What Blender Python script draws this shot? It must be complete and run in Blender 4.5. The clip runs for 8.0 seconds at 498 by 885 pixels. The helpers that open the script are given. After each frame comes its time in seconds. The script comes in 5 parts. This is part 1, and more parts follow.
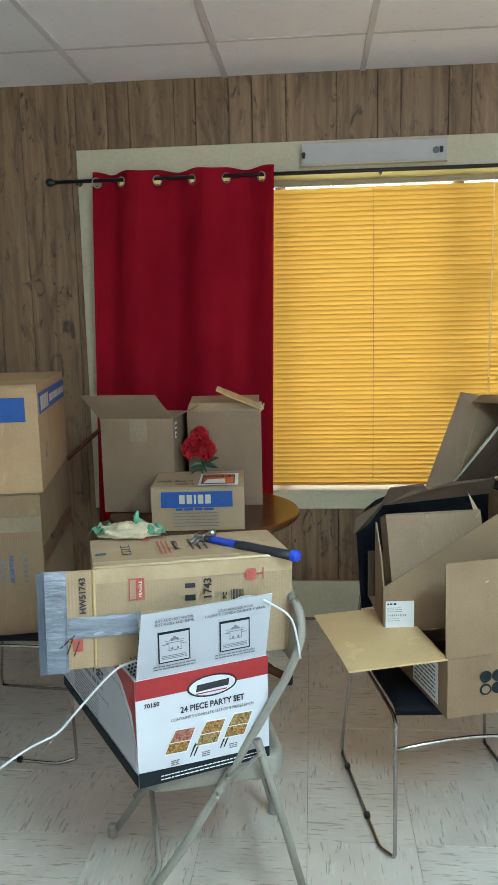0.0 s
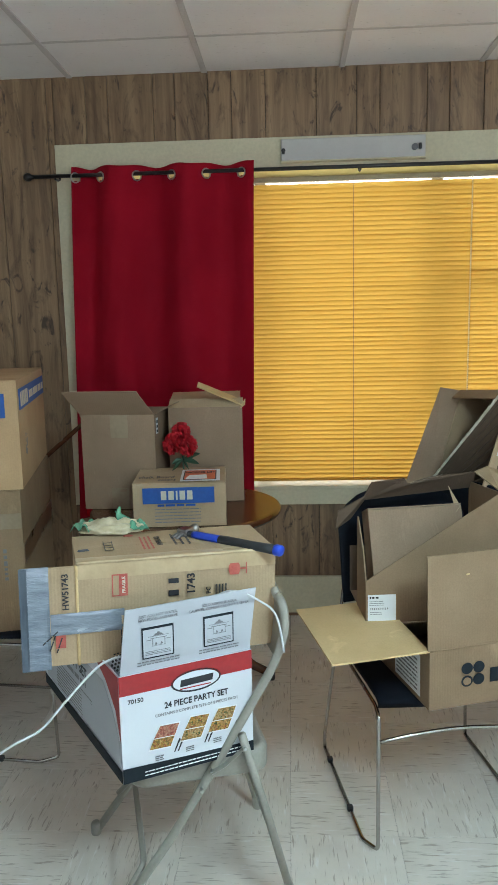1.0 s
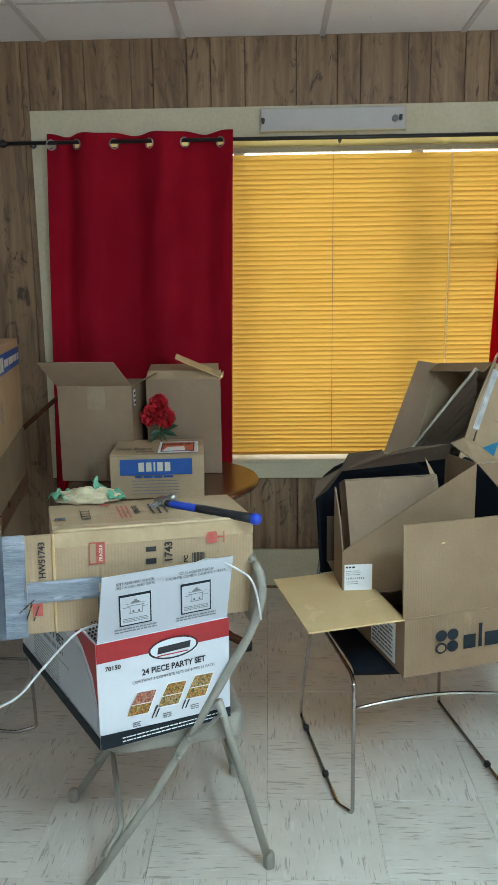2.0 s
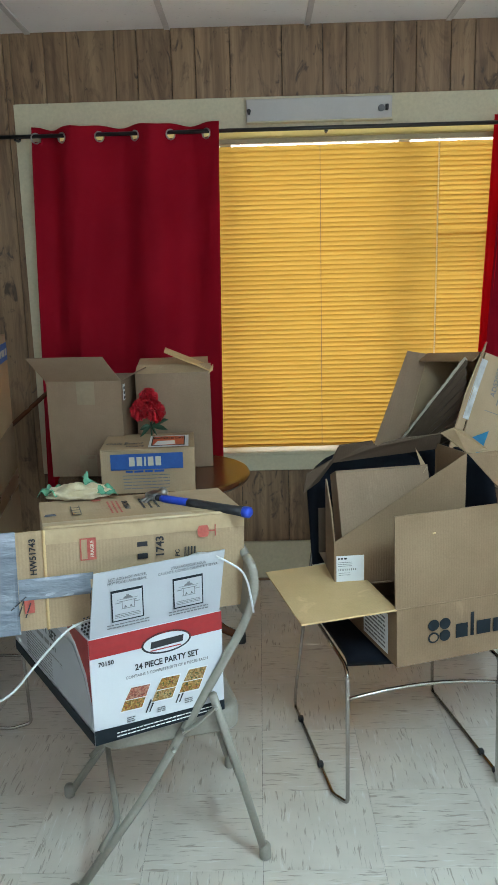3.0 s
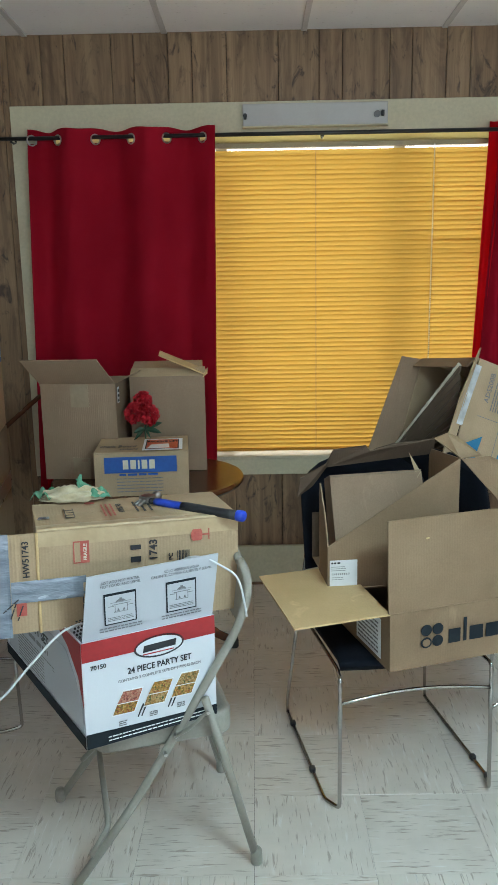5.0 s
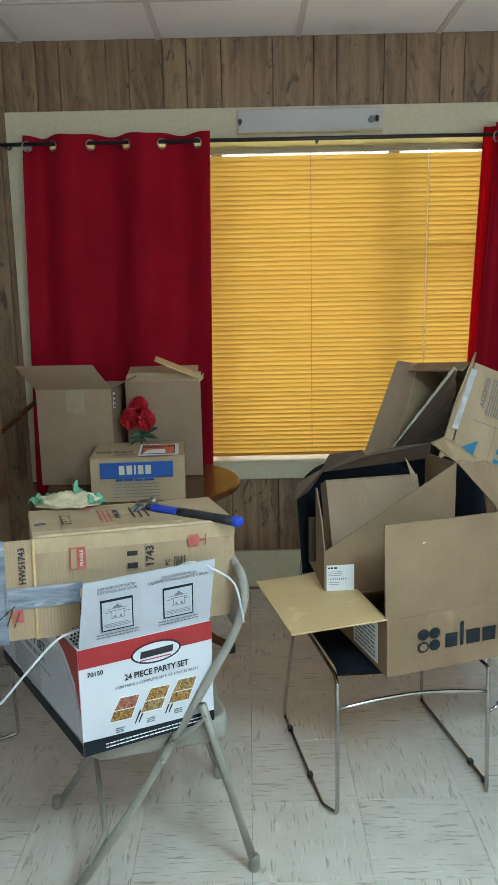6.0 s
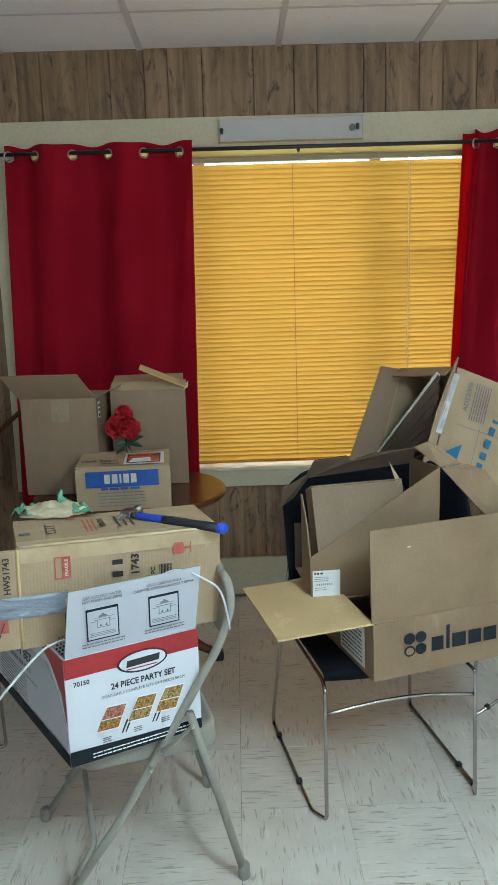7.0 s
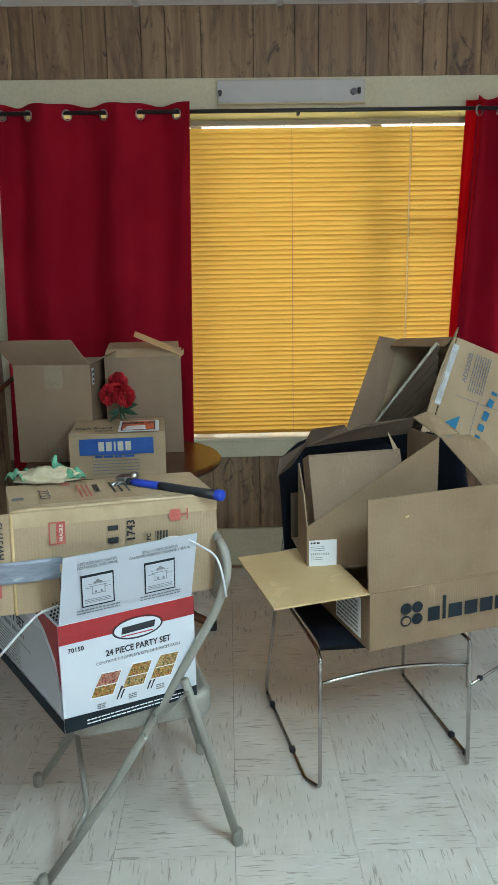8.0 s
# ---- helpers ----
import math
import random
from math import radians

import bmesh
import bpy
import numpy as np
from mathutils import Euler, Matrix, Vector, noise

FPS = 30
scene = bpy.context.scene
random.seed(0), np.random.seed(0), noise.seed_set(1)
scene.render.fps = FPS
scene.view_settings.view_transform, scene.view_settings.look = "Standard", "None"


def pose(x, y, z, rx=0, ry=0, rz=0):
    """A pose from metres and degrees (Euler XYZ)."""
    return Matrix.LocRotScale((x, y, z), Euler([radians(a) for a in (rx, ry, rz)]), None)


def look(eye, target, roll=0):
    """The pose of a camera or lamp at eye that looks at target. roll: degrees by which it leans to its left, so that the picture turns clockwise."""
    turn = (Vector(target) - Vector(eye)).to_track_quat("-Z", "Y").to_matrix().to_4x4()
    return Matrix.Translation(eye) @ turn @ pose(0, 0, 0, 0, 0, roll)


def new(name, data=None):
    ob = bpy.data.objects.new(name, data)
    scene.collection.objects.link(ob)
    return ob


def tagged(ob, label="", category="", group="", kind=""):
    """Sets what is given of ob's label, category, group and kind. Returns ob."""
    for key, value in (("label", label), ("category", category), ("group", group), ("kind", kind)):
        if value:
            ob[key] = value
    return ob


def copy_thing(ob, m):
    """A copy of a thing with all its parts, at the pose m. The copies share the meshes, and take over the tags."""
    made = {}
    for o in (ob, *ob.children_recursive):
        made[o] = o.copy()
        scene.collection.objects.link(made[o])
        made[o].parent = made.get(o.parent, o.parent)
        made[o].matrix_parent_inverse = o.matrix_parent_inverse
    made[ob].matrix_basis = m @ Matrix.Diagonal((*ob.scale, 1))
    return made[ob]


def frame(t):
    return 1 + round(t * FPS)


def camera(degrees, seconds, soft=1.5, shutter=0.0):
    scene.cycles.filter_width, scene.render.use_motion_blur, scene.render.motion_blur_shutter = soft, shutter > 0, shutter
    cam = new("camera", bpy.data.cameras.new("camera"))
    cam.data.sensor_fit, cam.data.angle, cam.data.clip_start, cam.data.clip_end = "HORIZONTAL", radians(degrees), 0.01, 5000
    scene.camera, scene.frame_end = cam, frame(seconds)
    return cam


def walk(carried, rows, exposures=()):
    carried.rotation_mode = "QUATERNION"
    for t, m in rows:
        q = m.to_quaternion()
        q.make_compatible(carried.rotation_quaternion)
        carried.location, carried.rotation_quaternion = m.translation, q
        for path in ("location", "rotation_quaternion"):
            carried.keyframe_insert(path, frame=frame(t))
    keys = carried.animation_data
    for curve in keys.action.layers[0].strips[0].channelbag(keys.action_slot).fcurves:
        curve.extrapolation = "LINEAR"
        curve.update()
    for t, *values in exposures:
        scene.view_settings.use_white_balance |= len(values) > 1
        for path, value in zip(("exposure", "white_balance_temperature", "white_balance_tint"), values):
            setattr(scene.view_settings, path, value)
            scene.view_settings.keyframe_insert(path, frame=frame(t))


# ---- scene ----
cam = camera(36.3, 8.0, soft=0.65)
PATH = [
    (0, (0.511, -0.091, 1.462), (0.344, 1.877, 1.146), -1.3),
    (0.5, (0.507, -0.091, 1.458), (0.374, 1.879, 1.136), -1.1),
    (1, (0.502, -0.093, 1.456), (0.39, 1.878, 1.132), -1.3),
    (1.5, (0.505, -0.093, 1.452), (0.42, 1.876, 1.112), -1.0),
    (2, (0.503, -0.094, 1.434), (0.447, 1.869, 1.052), -0.8),
    (3.5, (0.509, -0.09, 1.436), (0.478, 1.869, 1.033), -1.7),
    (4, (0.507, -0.092, 1.436), (0.476, 1.869, 1.04), -1.6),
    (4.5, (0.506, -0.091, 1.434), (0.482, 1.87, 1.041), -1.2),
    (6, (0.504, -0.09, 1.438), (0.498, 1.874, 1.056), -1.2),
    (6.5, (0.508, -0.092, 1.438), (0.515, 1.873, 1.07), -1.5),
    (7, (0.514, -0.096, 1.438), (0.54, 1.871, 1.074), -1.8),
    (7.5, (0.505, -0.09, 1.433), (0.538, 1.873, 1.051), -1.2),
    (8, (0.497, -0.069, 1.412), (0.544, 1.884, 0.983), -1.0),
]
walk(cam, [(t, look(eye, target, roll)) for t, eye, target, roll in PATH], exposures=[(0, 0.30), (2, 0.14), (8, 0.10)])

# ---------- world, sun and daylight ----------
world = bpy.data.worlds.new("sky")
scene.world = world
world.use_nodes = True
wn = world.node_tree.nodes
sky = wn.new("ShaderNodeTexSky")
sky.sky_type, sky.sun_disc = "NISHITA", False
sky.sun_elevation, sky.sun_rotation = radians(42), radians(267)
world.node_tree.links.new(sky.outputs[0], wn["Background"].inputs[0])
wn["Background"].inputs[1].default_value = 0.10


def lamp(name, kind, m, energy, colour, **more):
    data = bpy.data.lights.new(name, kind)
    data.energy, data.color = energy, colour
    if kind == "AREA":
        data.shape, data.size, data.size_y = "RECTANGLE", more["w"], more["h"]
    else:
        data.angle = more["angle"]
    ob = new(name, data)
    ob.matrix_world = m
    return ob


lamp("sun", "SUN", look((-10, -0.5, 9.0), (0, 0, 0)), 5.0, (1.0, 0.965, 0.92), angle=radians(0.6))
# daylight behind the blind, then two added fills in assumed openings out of view
lamp("north_window_daylight", "AREA", pose(0.83, 3.80, 1.395, 90, 0, 180), 27, (1.0, 0.97, 0.89), w=2.6, h=1.50)
# fill tilted up to brighten the ceiling
lamp("south_window_daylight", "AREA", pose(1.60, -1.76, 1.10, 150, 0, 0), 36, (0.88, 0.94, 1.0), w=2.6, h=1.6)
lamp("east_window_daylight", "AREA", pose(3.26, 0.2, 1.45, 90, 0, 90), 3, (0.72, 0.89, 1.0), w=1.5, h=1.3)

# ---------- materials ----------


def nodes_of(name):
    m = bpy.data.materials.new(name)
    m.use_nodes = True
    return m, m.node_tree.nodes, m.node_tree.links, m.node_tree.nodes["Principled BSDF"]


def ramp(nd, lk, fac, stops):
    r = nd.new("ShaderNodeValToRGB")
    while len(r.color_ramp.elements) < len(stops):
        r.color_ramp.elements.new(0.5)
    for e, (p, c) in zip(r.color_ramp.elements, stops):
        e.position, e.color = p, (*c, 1)
    lk.new(fac, r.inputs[0])
    return r.outputs[0]


def coords(nd, lk, stretch, vary=True):
    tc, mp = nd.new("ShaderNodeTexCoord"), nd.new("ShaderNodeMapping")
    lk.new(tc.outputs["Object"], mp.inputs[0])
    mp.inputs["Scale"].default_value = stretch
    if vary:
        oi, mu = nd.new("ShaderNodeObjectInfo"), nd.new("ShaderNodeMath")
        mu.operation, mu.inputs[1].default_value = "MULTIPLY", 37.0
        lk.new(oi.outputs["Random"], mu.inputs[0])
        lk.new(mu.outputs[0], mp.inputs["Location"])
    return mp.outputs[0]


def noise_node(nd, lk, vec, scale, detail=4, rough=0.55, warp=0.0):
    n = nd.new("ShaderNodeTexNoise")
    n.inputs["Scale"].default_value, n.inputs["Detail"].default_value = scale, detail
    n.inputs["Roughness"].default_value, n.inputs["Distortion"].default_value = rough, warp
    lk.new(vec, n.inputs["Vector"])
    return n.outputs["Fac"]


def mix(nd, lk, fac, a, b, blend="MIX"):
    m = nd.new("ShaderNodeMix")
    m.data_type, m.blend_type = "RGBA", blend
    for sock, val in ((m.inputs["Factor"], fac), (m.inputs["A"], a), (m.inputs["B"], b)):
        if hasattr(val, "is_linked"):
            lk.new(val, sock)
        else:
            sock.default_value = val if isinstance(val, float) else (*val, 1)
    return m.outputs["Result"]


def add_bump(nd, lk, bs, height, strength, distance=0.002):
    b = nd.new("ShaderNodeBump")
    b.inputs["Strength"].default_value, b.inputs["Distance"].default_value = strength, distance
    lk.new(height, b.inputs["Height"])
    lk.new(b.outputs[0], bs.inputs["Normal"])


def surface(name, c1, c2, scale=6, fine=90, rough=0.6, spread=0.12, bump=0.15, stretch=(1, 1, 1), metal=0.0, spec=0.5, grain=0.16):
    """Two-scale colour variation, roughness variation and fine relief."""
    m, nd, lk, bs = nodes_of(name)
    vec = coords(nd, lk, stretch)
    big, small = noise_node(nd, lk, vec, scale, 5), noise_node(nd, lk, vec, fine, 3, 0.6)
    col = ramp(nd, lk, big, [(0.32, c1), (0.68, c2)])
    col = mix(nd, lk, grain, col, ramp(nd, lk, small, [(0.3, (0.25, 0.25, 0.25)), (0.7, (1, 1, 1))]), "MULTIPLY")
    lk.new(col, bs.inputs["Base Color"])
    rr = nd.new("ShaderNodeMapRange")
    rr.inputs["To Min"].default_value, rr.inputs["To Max"].default_value = max(0.05, rough - spread), min(1, rough + spread)
    lk.new(big, rr.inputs[0])
    lk.new(rr.outputs[0], bs.inputs["Roughness"])
    bs.inputs["Metallic"].default_value, bs.inputs["Specular IOR Level"].default_value = metal, spec
    add_bump(nd, lk, bs, small, bump)
    return m


def cardboard(name, c1, c2, flute=(1, 0, 0)):
    """Kraft board: mottled fibre, faint flutes, scuffs."""
    m, nd, lk, bs = nodes_of(name)
    vec = coords(nd, lk, (1, 1, 1))
    big, fibre = noise_node(nd, lk, vec, 5, 5, 0.6), noise_node(nd, lk, vec, 240, 3, 0.7)
    col = ramp(nd, lk, big, [(0.3, c1), (0.7, c2)])
    col = mix(nd, lk, 0.22, col, ramp(nd, lk, fibre, [(0.3, (0.45, 0.42, 0.4)), (0.65, (1, 1, 1))]), "MULTIPLY")
    scuff = noise_node(nd, lk, coords(nd, lk, (1, 1, 0.25)), 14, 6, 0.7, 0.6)
    col = mix(nd, lk, ramp(nd, lk, scuff, [(0.60, (0, 0, 0)), (0.76, (0.42, 0.42, 0.42))]), col, tuple(min(1, 1.5 * c) for c in c2))
    lk.new(col, bs.inputs["Base Color"])
    bs.inputs["Roughness"].default_value, bs.inputs["Specular IOR Level"].default_value = 0.78, 0.3
    wave = nd.new("ShaderNodeTexWave")
    wave.bands_direction = "X" if flute[0] else "Z"
    wave.inputs["Scale"].default_value, wave.inputs["Distortion"].default_value = 42, 1.5
    lk.new(vec, wave.inputs["Vector"])
    hs = mix(nd, lk, 0.55, wave.outputs["Color"], fibre)
    dents = noise_node(nd, lk, coords(nd, lk, (0.35, 1, 1)), 16, 4, 0.6, 0.8)
    hs2 = mix(nd, lk, 0.5, mix(nd, lk, 0.5, hs, dents), big)
    add_bump(nd, lk, bs, hs2, 0.25, 0.005)
    return m


def wood_plank():
    m, nd, lk, bs = nodes_of("wood_panelling")
    grain = noise_node(nd, lk, coords(nd, lk, (1, 1, 0.045)), 26, 6, 0.62, 0.6)
    figure = noise_node(nd, lk, coords(nd, lk, (1, 1, 0.20)), 8, 7, 0.70, 3.2)
    knots = noise_node(nd, lk, coords(nd, lk, (1, 1, 0.42)), 15, 5, 0.66, 1.8)
    col = ramp(nd, lk, grain, [(0.28, (0.135, 0.076, 0.040)), (0.5, (0.255, 0.155, 0.084)), (0.72, (0.37, 0.240, 0.135))])
    col = mix(nd, lk, ramp(nd, lk, figure, [(0.50, (0, 0, 0)), (0.66, (0.80, 0.80, 0.80))]), col, (0.100, 0.056, 0.031))
    col = mix(nd, lk, ramp(nd, lk, knots, [(0.58, (0, 0, 0)), (0.68, (0.90, 0.90, 0.90))]), col, (0.048, 0.028, 0.019))
    oi = nd.new("ShaderNodeObjectInfo")
    col = mix(nd, lk, 0.5, col, ramp(nd, lk, oi.outputs["Random"], [(0, (0.72, 0.70, 0.68)), (1, (1, 1, 1))]), "MULTIPLY")
    lk.new(col, bs.inputs["Base Color"])
    bs.inputs["Roughness"].default_value = 0.5
    add_bump(nd, lk, bs, grain, 0.25, 0.001)
    return m


def vinyl_tile(name, along):
    """Streaked vinyl floor tile; the streaks run along one axis."""
    m, nd, lk, bs = nodes_of(name)
    st = (1, 0.11, 1) if along == "y" else (0.11, 1, 1)
    streak = noise_node(nd, lk, coords(nd, lk, st), 125, 3, 0.6, 0.3)
    broad = noise_node(nd, lk, coords(nd, lk, (1, 1, 1)), 7, 4)
    col = ramp(nd, lk, broad, [(0.3, (0.605, 0.55, 0.485)), (0.7, (0.715, 0.655, 0.585))])
    col = mix(nd, lk, ramp(nd, lk, streak, [(0.58, (0, 0, 0)), (0.66, (0.68, 0.68, 0.68))]), col, (0.30, 0.24, 0.19))
    pale = noise_node(nd, lk, coords(nd, lk, st), 90, 3, 0.6, 0.3)
    col = mix(nd, lk, ramp(nd, lk, pale, [(0.6, (0, 0, 0)), (0.72, (0.5, 0.5, 0.5))]), col, (0.84, 0.83, 0.82))
    lk.new(col, bs.inputs["Base Color"])
    rr = nd.new("ShaderNodeMapRange")
    rr.inputs["To Min"].default_value, rr.inputs["To Max"].default_value = 0.24, 0.46
    lk.new(broad, rr.inputs[0])
    lk.new(rr.outputs[0], bs.inputs["Roughness"])
    add_bump(nd, lk, bs, broad, 0.08, 0.003)
    return m


def cloth(name, c1, c2, glow):
    """Woven curtain that lets some light through."""
    m, nd, lk, bs = nodes_of(name)
    vec = coords(nd, lk, (1, 1, 1))
    big, weave = noise_node(nd, lk, vec, 3, 4), noise_node(nd, lk, vec, 500, 2)
    col = ramp(nd, lk, big, [(0.3, c1), (0.7, c2)])
    lk.new(col, bs.inputs["Base Color"])
    bs.inputs["Roughness"].default_value, bs.inputs["Specular IOR Level"].default_value = 0.8, 0.1
    add_bump(nd, lk, bs, weave, 0.2, 0.0006)
    tr, mx = nd.new("ShaderNodeBsdfTranslucent"), nd.new("ShaderNodeMixShader")
    lk.new(col, tr.inputs["Color"])
    mx.inputs[0].default_value = glow
    lk.new(bs.outputs[0], mx.inputs[1])
    lk.new(tr.outputs[0], mx.inputs[2])
    lk.new(mx.outputs[0], nd["Material Output"].inputs["Surface"])
    return m


def ceiling_board():
    m, nd, lk, bs = nodes_of("mineral_ceiling_board")
    vec = coords(nd, lk, (1, 1, 1), False)
    pits, broad = noise_node(nd, lk, coords(nd, lk, (0.5, 1, 1), False), 85, 4, 0.65), noise_node(nd, lk, vec, 2.5, 4)
    col = ramp(nd, lk, broad, [(0.3, (0.87, 0.83, 0.81)), (0.7, (0.92, 0.885, 0.86))])
    col = mix(nd, lk, ramp(nd, lk, pits, [(0.62, (0, 0, 0)), (0.72, (0.5, 0.5, 0.5))]), col, (0.50, 0.46, 0.43))
    lk.new(col, bs.inputs["Base Color"])
    bs.inputs["Roughness"].default_value = 0.9
    add_bump(nd, lk, bs, pits, 0.4, 0.003)
    return m


def glass():
    m, nd, lk, bs = nodes_of("window_glass")
    bs.inputs["Transmission Weight"].default_value, bs.inputs["Roughness"].default_value = 1.0, 0.0
    bs.inputs["Base Color"].default_value = (0.96, 0.98, 0.97, 1)
    return m


KRAFT = cardboard("kraft_board", (0.24, 0.156, 0.091), (0.311, 0.208, 0.126))
KRAFT_PALE = cardboard("pale_kraft_board", (0.400, 0.283, 0.170), (0.485, 0.352, 0.222))
KRAFT_WARM = cardboard("warm_kraft_board", (0.45, 0.285, 0.150), (0.54, 0.36, 0.20))
KRAFT_BROWN = cardboard("brown_kraft_board", (0.255, 0.165, 0.092), (0.325, 0.22, 0.128))
KRAFT_DULL = cardboard("dull_kraft_board", (0.265, 0.179, 0.116), (0.335, 0.23, 0.153))
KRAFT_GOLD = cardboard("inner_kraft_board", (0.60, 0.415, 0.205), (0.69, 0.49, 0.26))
# dark torn liner board; also carries the shade of the die-cut carton's back
CORRUGATED_AND_SHADED = cardboard("corrugated_and_shaded_board", (0.088, 0.058, 0.038), (0.130, 0.088, 0.060))
WHITE_CARD = surface("white_coated_card", (0.67, 0.69, 0.73), (0.71, 0.73, 0.77), 3, 300, 0.38, 0.06, 0.03, grain=0.03)
GREY_CARD = surface("grey_white_uncoated_card", (0.44, 0.455, 0.49), (0.48, 0.495, 0.53), 3, 300, 0.6, 0.06, 0.04, grain=0.04)
WHITE_PAPER = surface("white_paper", (0.80, 0.81, 0.82), (0.84, 0.85, 0.86), 6, 300, 0.7, 0.05, 0.05, grain=0.04)
RED_PRINT = surface("red_print", (0.34, 0.018, 0.022), (0.42, 0.026, 0.03), 5, 80, 0.4, 0.06, 0.03)
ORANGE_PRINT = surface("orange_print", (0.72, 0.10, 0.02), (0.80, 0.14, 0.03), 8, 80, 0.35, 0.06, 0.03)
BLUE_PRINT = surface("blue_print", (0.012, 0.08, 0.32), (0.02, 0.11, 0.40), 5, 80, 0.6, 0.06, 0.03)
TEAL_PRINT = surface("teal_print", (0.01, 0.17, 0.33), (0.02, 0.21, 0.38), 5, 80, 0.6, 0.06, 0.03)
BLACK_PRINT = surface("black_print", (0.016, 0.017, 0.022), (0.03, 0.032, 0.038), 9, 90, 0.55, 0.06, 0.03)
GREY_PRINT = surface("grey_print", (0.16, 0.16, 0.17), (0.22, 0.22, 0.23), 9, 90, 0.6, 0.06, 0.03)
CHARCOAL_PRINT = surface("charcoal_print", (0.013, 0.019, 0.024), (0.022, 0.029, 0.036), 9, 90, 0.7, 0.06, 0.03, spec=0.15)
CREAM_PRINT = surface("cream_print", (0.60, 0.54, 0.42), (0.68, 0.62, 0.50), 9, 90, 0.6, 0.06, 0.03)
FADED_RED = surface("faded_red_print", (0.42, 0.07, 0.055), (0.55, 0.14, 0.10), 60, 160, 0.7, 0.06, 0.03)
DUCT_TAPE = surface("silver_duct_tape", (0.20, 0.245, 0.305), (0.34, 0.39, 0.455), 22, 46, 0.24, 0.12, 1.0, (0.5, 1, 2.2), 0.35)
# darker copy of the duct tape with shade in the colour
TAPE_SHADE = surface("shaded_duct_tape", (0.055, 0.075, 0.10), (0.085, 0.11, 0.14), 14, 40, 0.45, 0.1, 0.4)
BROWN_TAPE = surface("brown_parcel_tape", (0.17, 0.09, 0.045), (0.24, 0.13, 0.065), 8, 70, 0.3, 0.08, 0.15)
CLEAR_TAPE = surface("clear_parcel_tape", (0.31, 0.235, 0.155), (0.38, 0.295, 0.20), 8, 60, 0.22, 0.06, 0.15)
CLEAR_GLOSS = surface("clear_tape_over_kraft", (0.46, 0.33, 0.187), (0.555, 0.412, 0.245), 14, 40, 0.32, 0.08, 0.35)
CLOUDY_TAPE = surface("cloudy_tape", (0.46, 0.47, 0.49), (0.66, 0.68, 0.70), 22, 80, 0.25, 0.1, 0.4)
NAVY = surface("navy_fabric", (0.003, 0.0045, 0.0085), (0.005, 0.0075, 0.014), 7, 420, 0.9, 0.06, 0.3, spec=0.2)
CHROME = surface("chromed_steel", (0.42, 0.405, 0.385), (0.54, 0.525, 0.50), 9, 120, 0.15, 0.06, 0.03, (1, 1, 1), 1.0)
BLACK_PLASTIC = surface("black_plastic", (0.012, 0.012, 0.013), (0.022, 0.022, 0.024), 20, 150, 0.45, 0.08, 0.1)
BEIGE_ENAMEL = surface("beige_enamelled_steel", (0.265, 0.25, 0.21), (0.335, 0.315, 0.27), 6, 140, 0.36, 0.1, 0.06)
MAHOGANY = surface("mahogany_veneer", (0.085, 0.026, 0.012), (0.155, 0.055, 0.022), 5, 55, 0.26, 0.07, 0.05, (0.15, 1, 1))
TRIM_PAINT = surface("pale_green_cream_paint", (0.58, 0.525, 0.365), (0.64, 0.585, 0.42), 4, 70, 0.55, 0.1, 0.1)
ENAMEL_WHITE = surface("white_enamel", (0.45, 0.435, 0.425), (0.53, 0.515, 0.50), 3, 120, 0.35, 0.1, 0.04, grain=0.05)
PLASTER = surface("painted_plaster", (0.63, 0.615, 0.595), (0.68, 0.665, 0.645), 3, 90, 0.85, 0.06, 0.1)
GRID_PAINT = surface("ceiling_grid_enamel", (0.66, 0.61, 0.585), (0.72, 0.67, 0.64), 5, 80, 0.5, 0.05, 0.03)
DARK_CORE = surface("dark_wall_core", (0.016, 0.011, 0.008), (0.026, 0.018, 0.012), 5, 60, 0.9, 0.05, 0.1)
ROD_BLACK = surface("black_rod_enamel", (0.010, 0.010, 0.011), (0.018, 0.018, 0.02), 9, 90, 0.35, 0.08, 0.05)
NICKEL = surface("brushed_nickel", (0.50, 0.49, 0.47), (0.62, 0.61, 0.59), 20, 200, 0.3, 0.08, 0.05, (1, 1, 1), 1.0)
STEEL = surface("forged_steel", (0.28, 0.27, 0.26), (0.42, 0.41, 0.40), 30, 200, 0.32, 0.1, 0.08, (1, 1, 1), 1.0)
BLUE_RUBBER = surface("blue_rubber_grip", (0.010, 0.045, 0.42), (0.016, 0.065, 0.52), 20, 160, 0.45, 0.08, 0.1)
BLACK_RUBBER = surface("black_rubber_grip", (0.012, 0.013, 0.016), (0.024, 0.025, 0.03), 25, 220, 0.6, 0.1, 0.3)
PETAL = surface("red_silk_petal", (0.50, 0.008, 0.018), (0.70, 0.025, 0.045), 30, 200, 0.6, 0.1, 0.2)
LEAF = surface("dark_green_silk_leaf", (0.014, 0.055, 0.028), (0.03, 0.095, 0.045), 30, 200, 0.5, 0.1, 0.2)
CORD_WHITE = surface("white_cord_sheath", (0.66, 0.68, 0.70), (0.74, 0.76, 0.78), 12, 300, 0.45, 0.06, 0.1)
BAG_GREEN = surface("green_plastic_film", (0.10, 0.36, 0.22), (0.20, 0.50, 0.34), 22, 90, 0.25, 0.1, 0.5)
BAG_FILL = surface("cream_filling_in_film", (0.55, 0.46, 0.29), (0.70, 0.62, 0.44), 26, 120, 0.35, 0.12, 0.6)
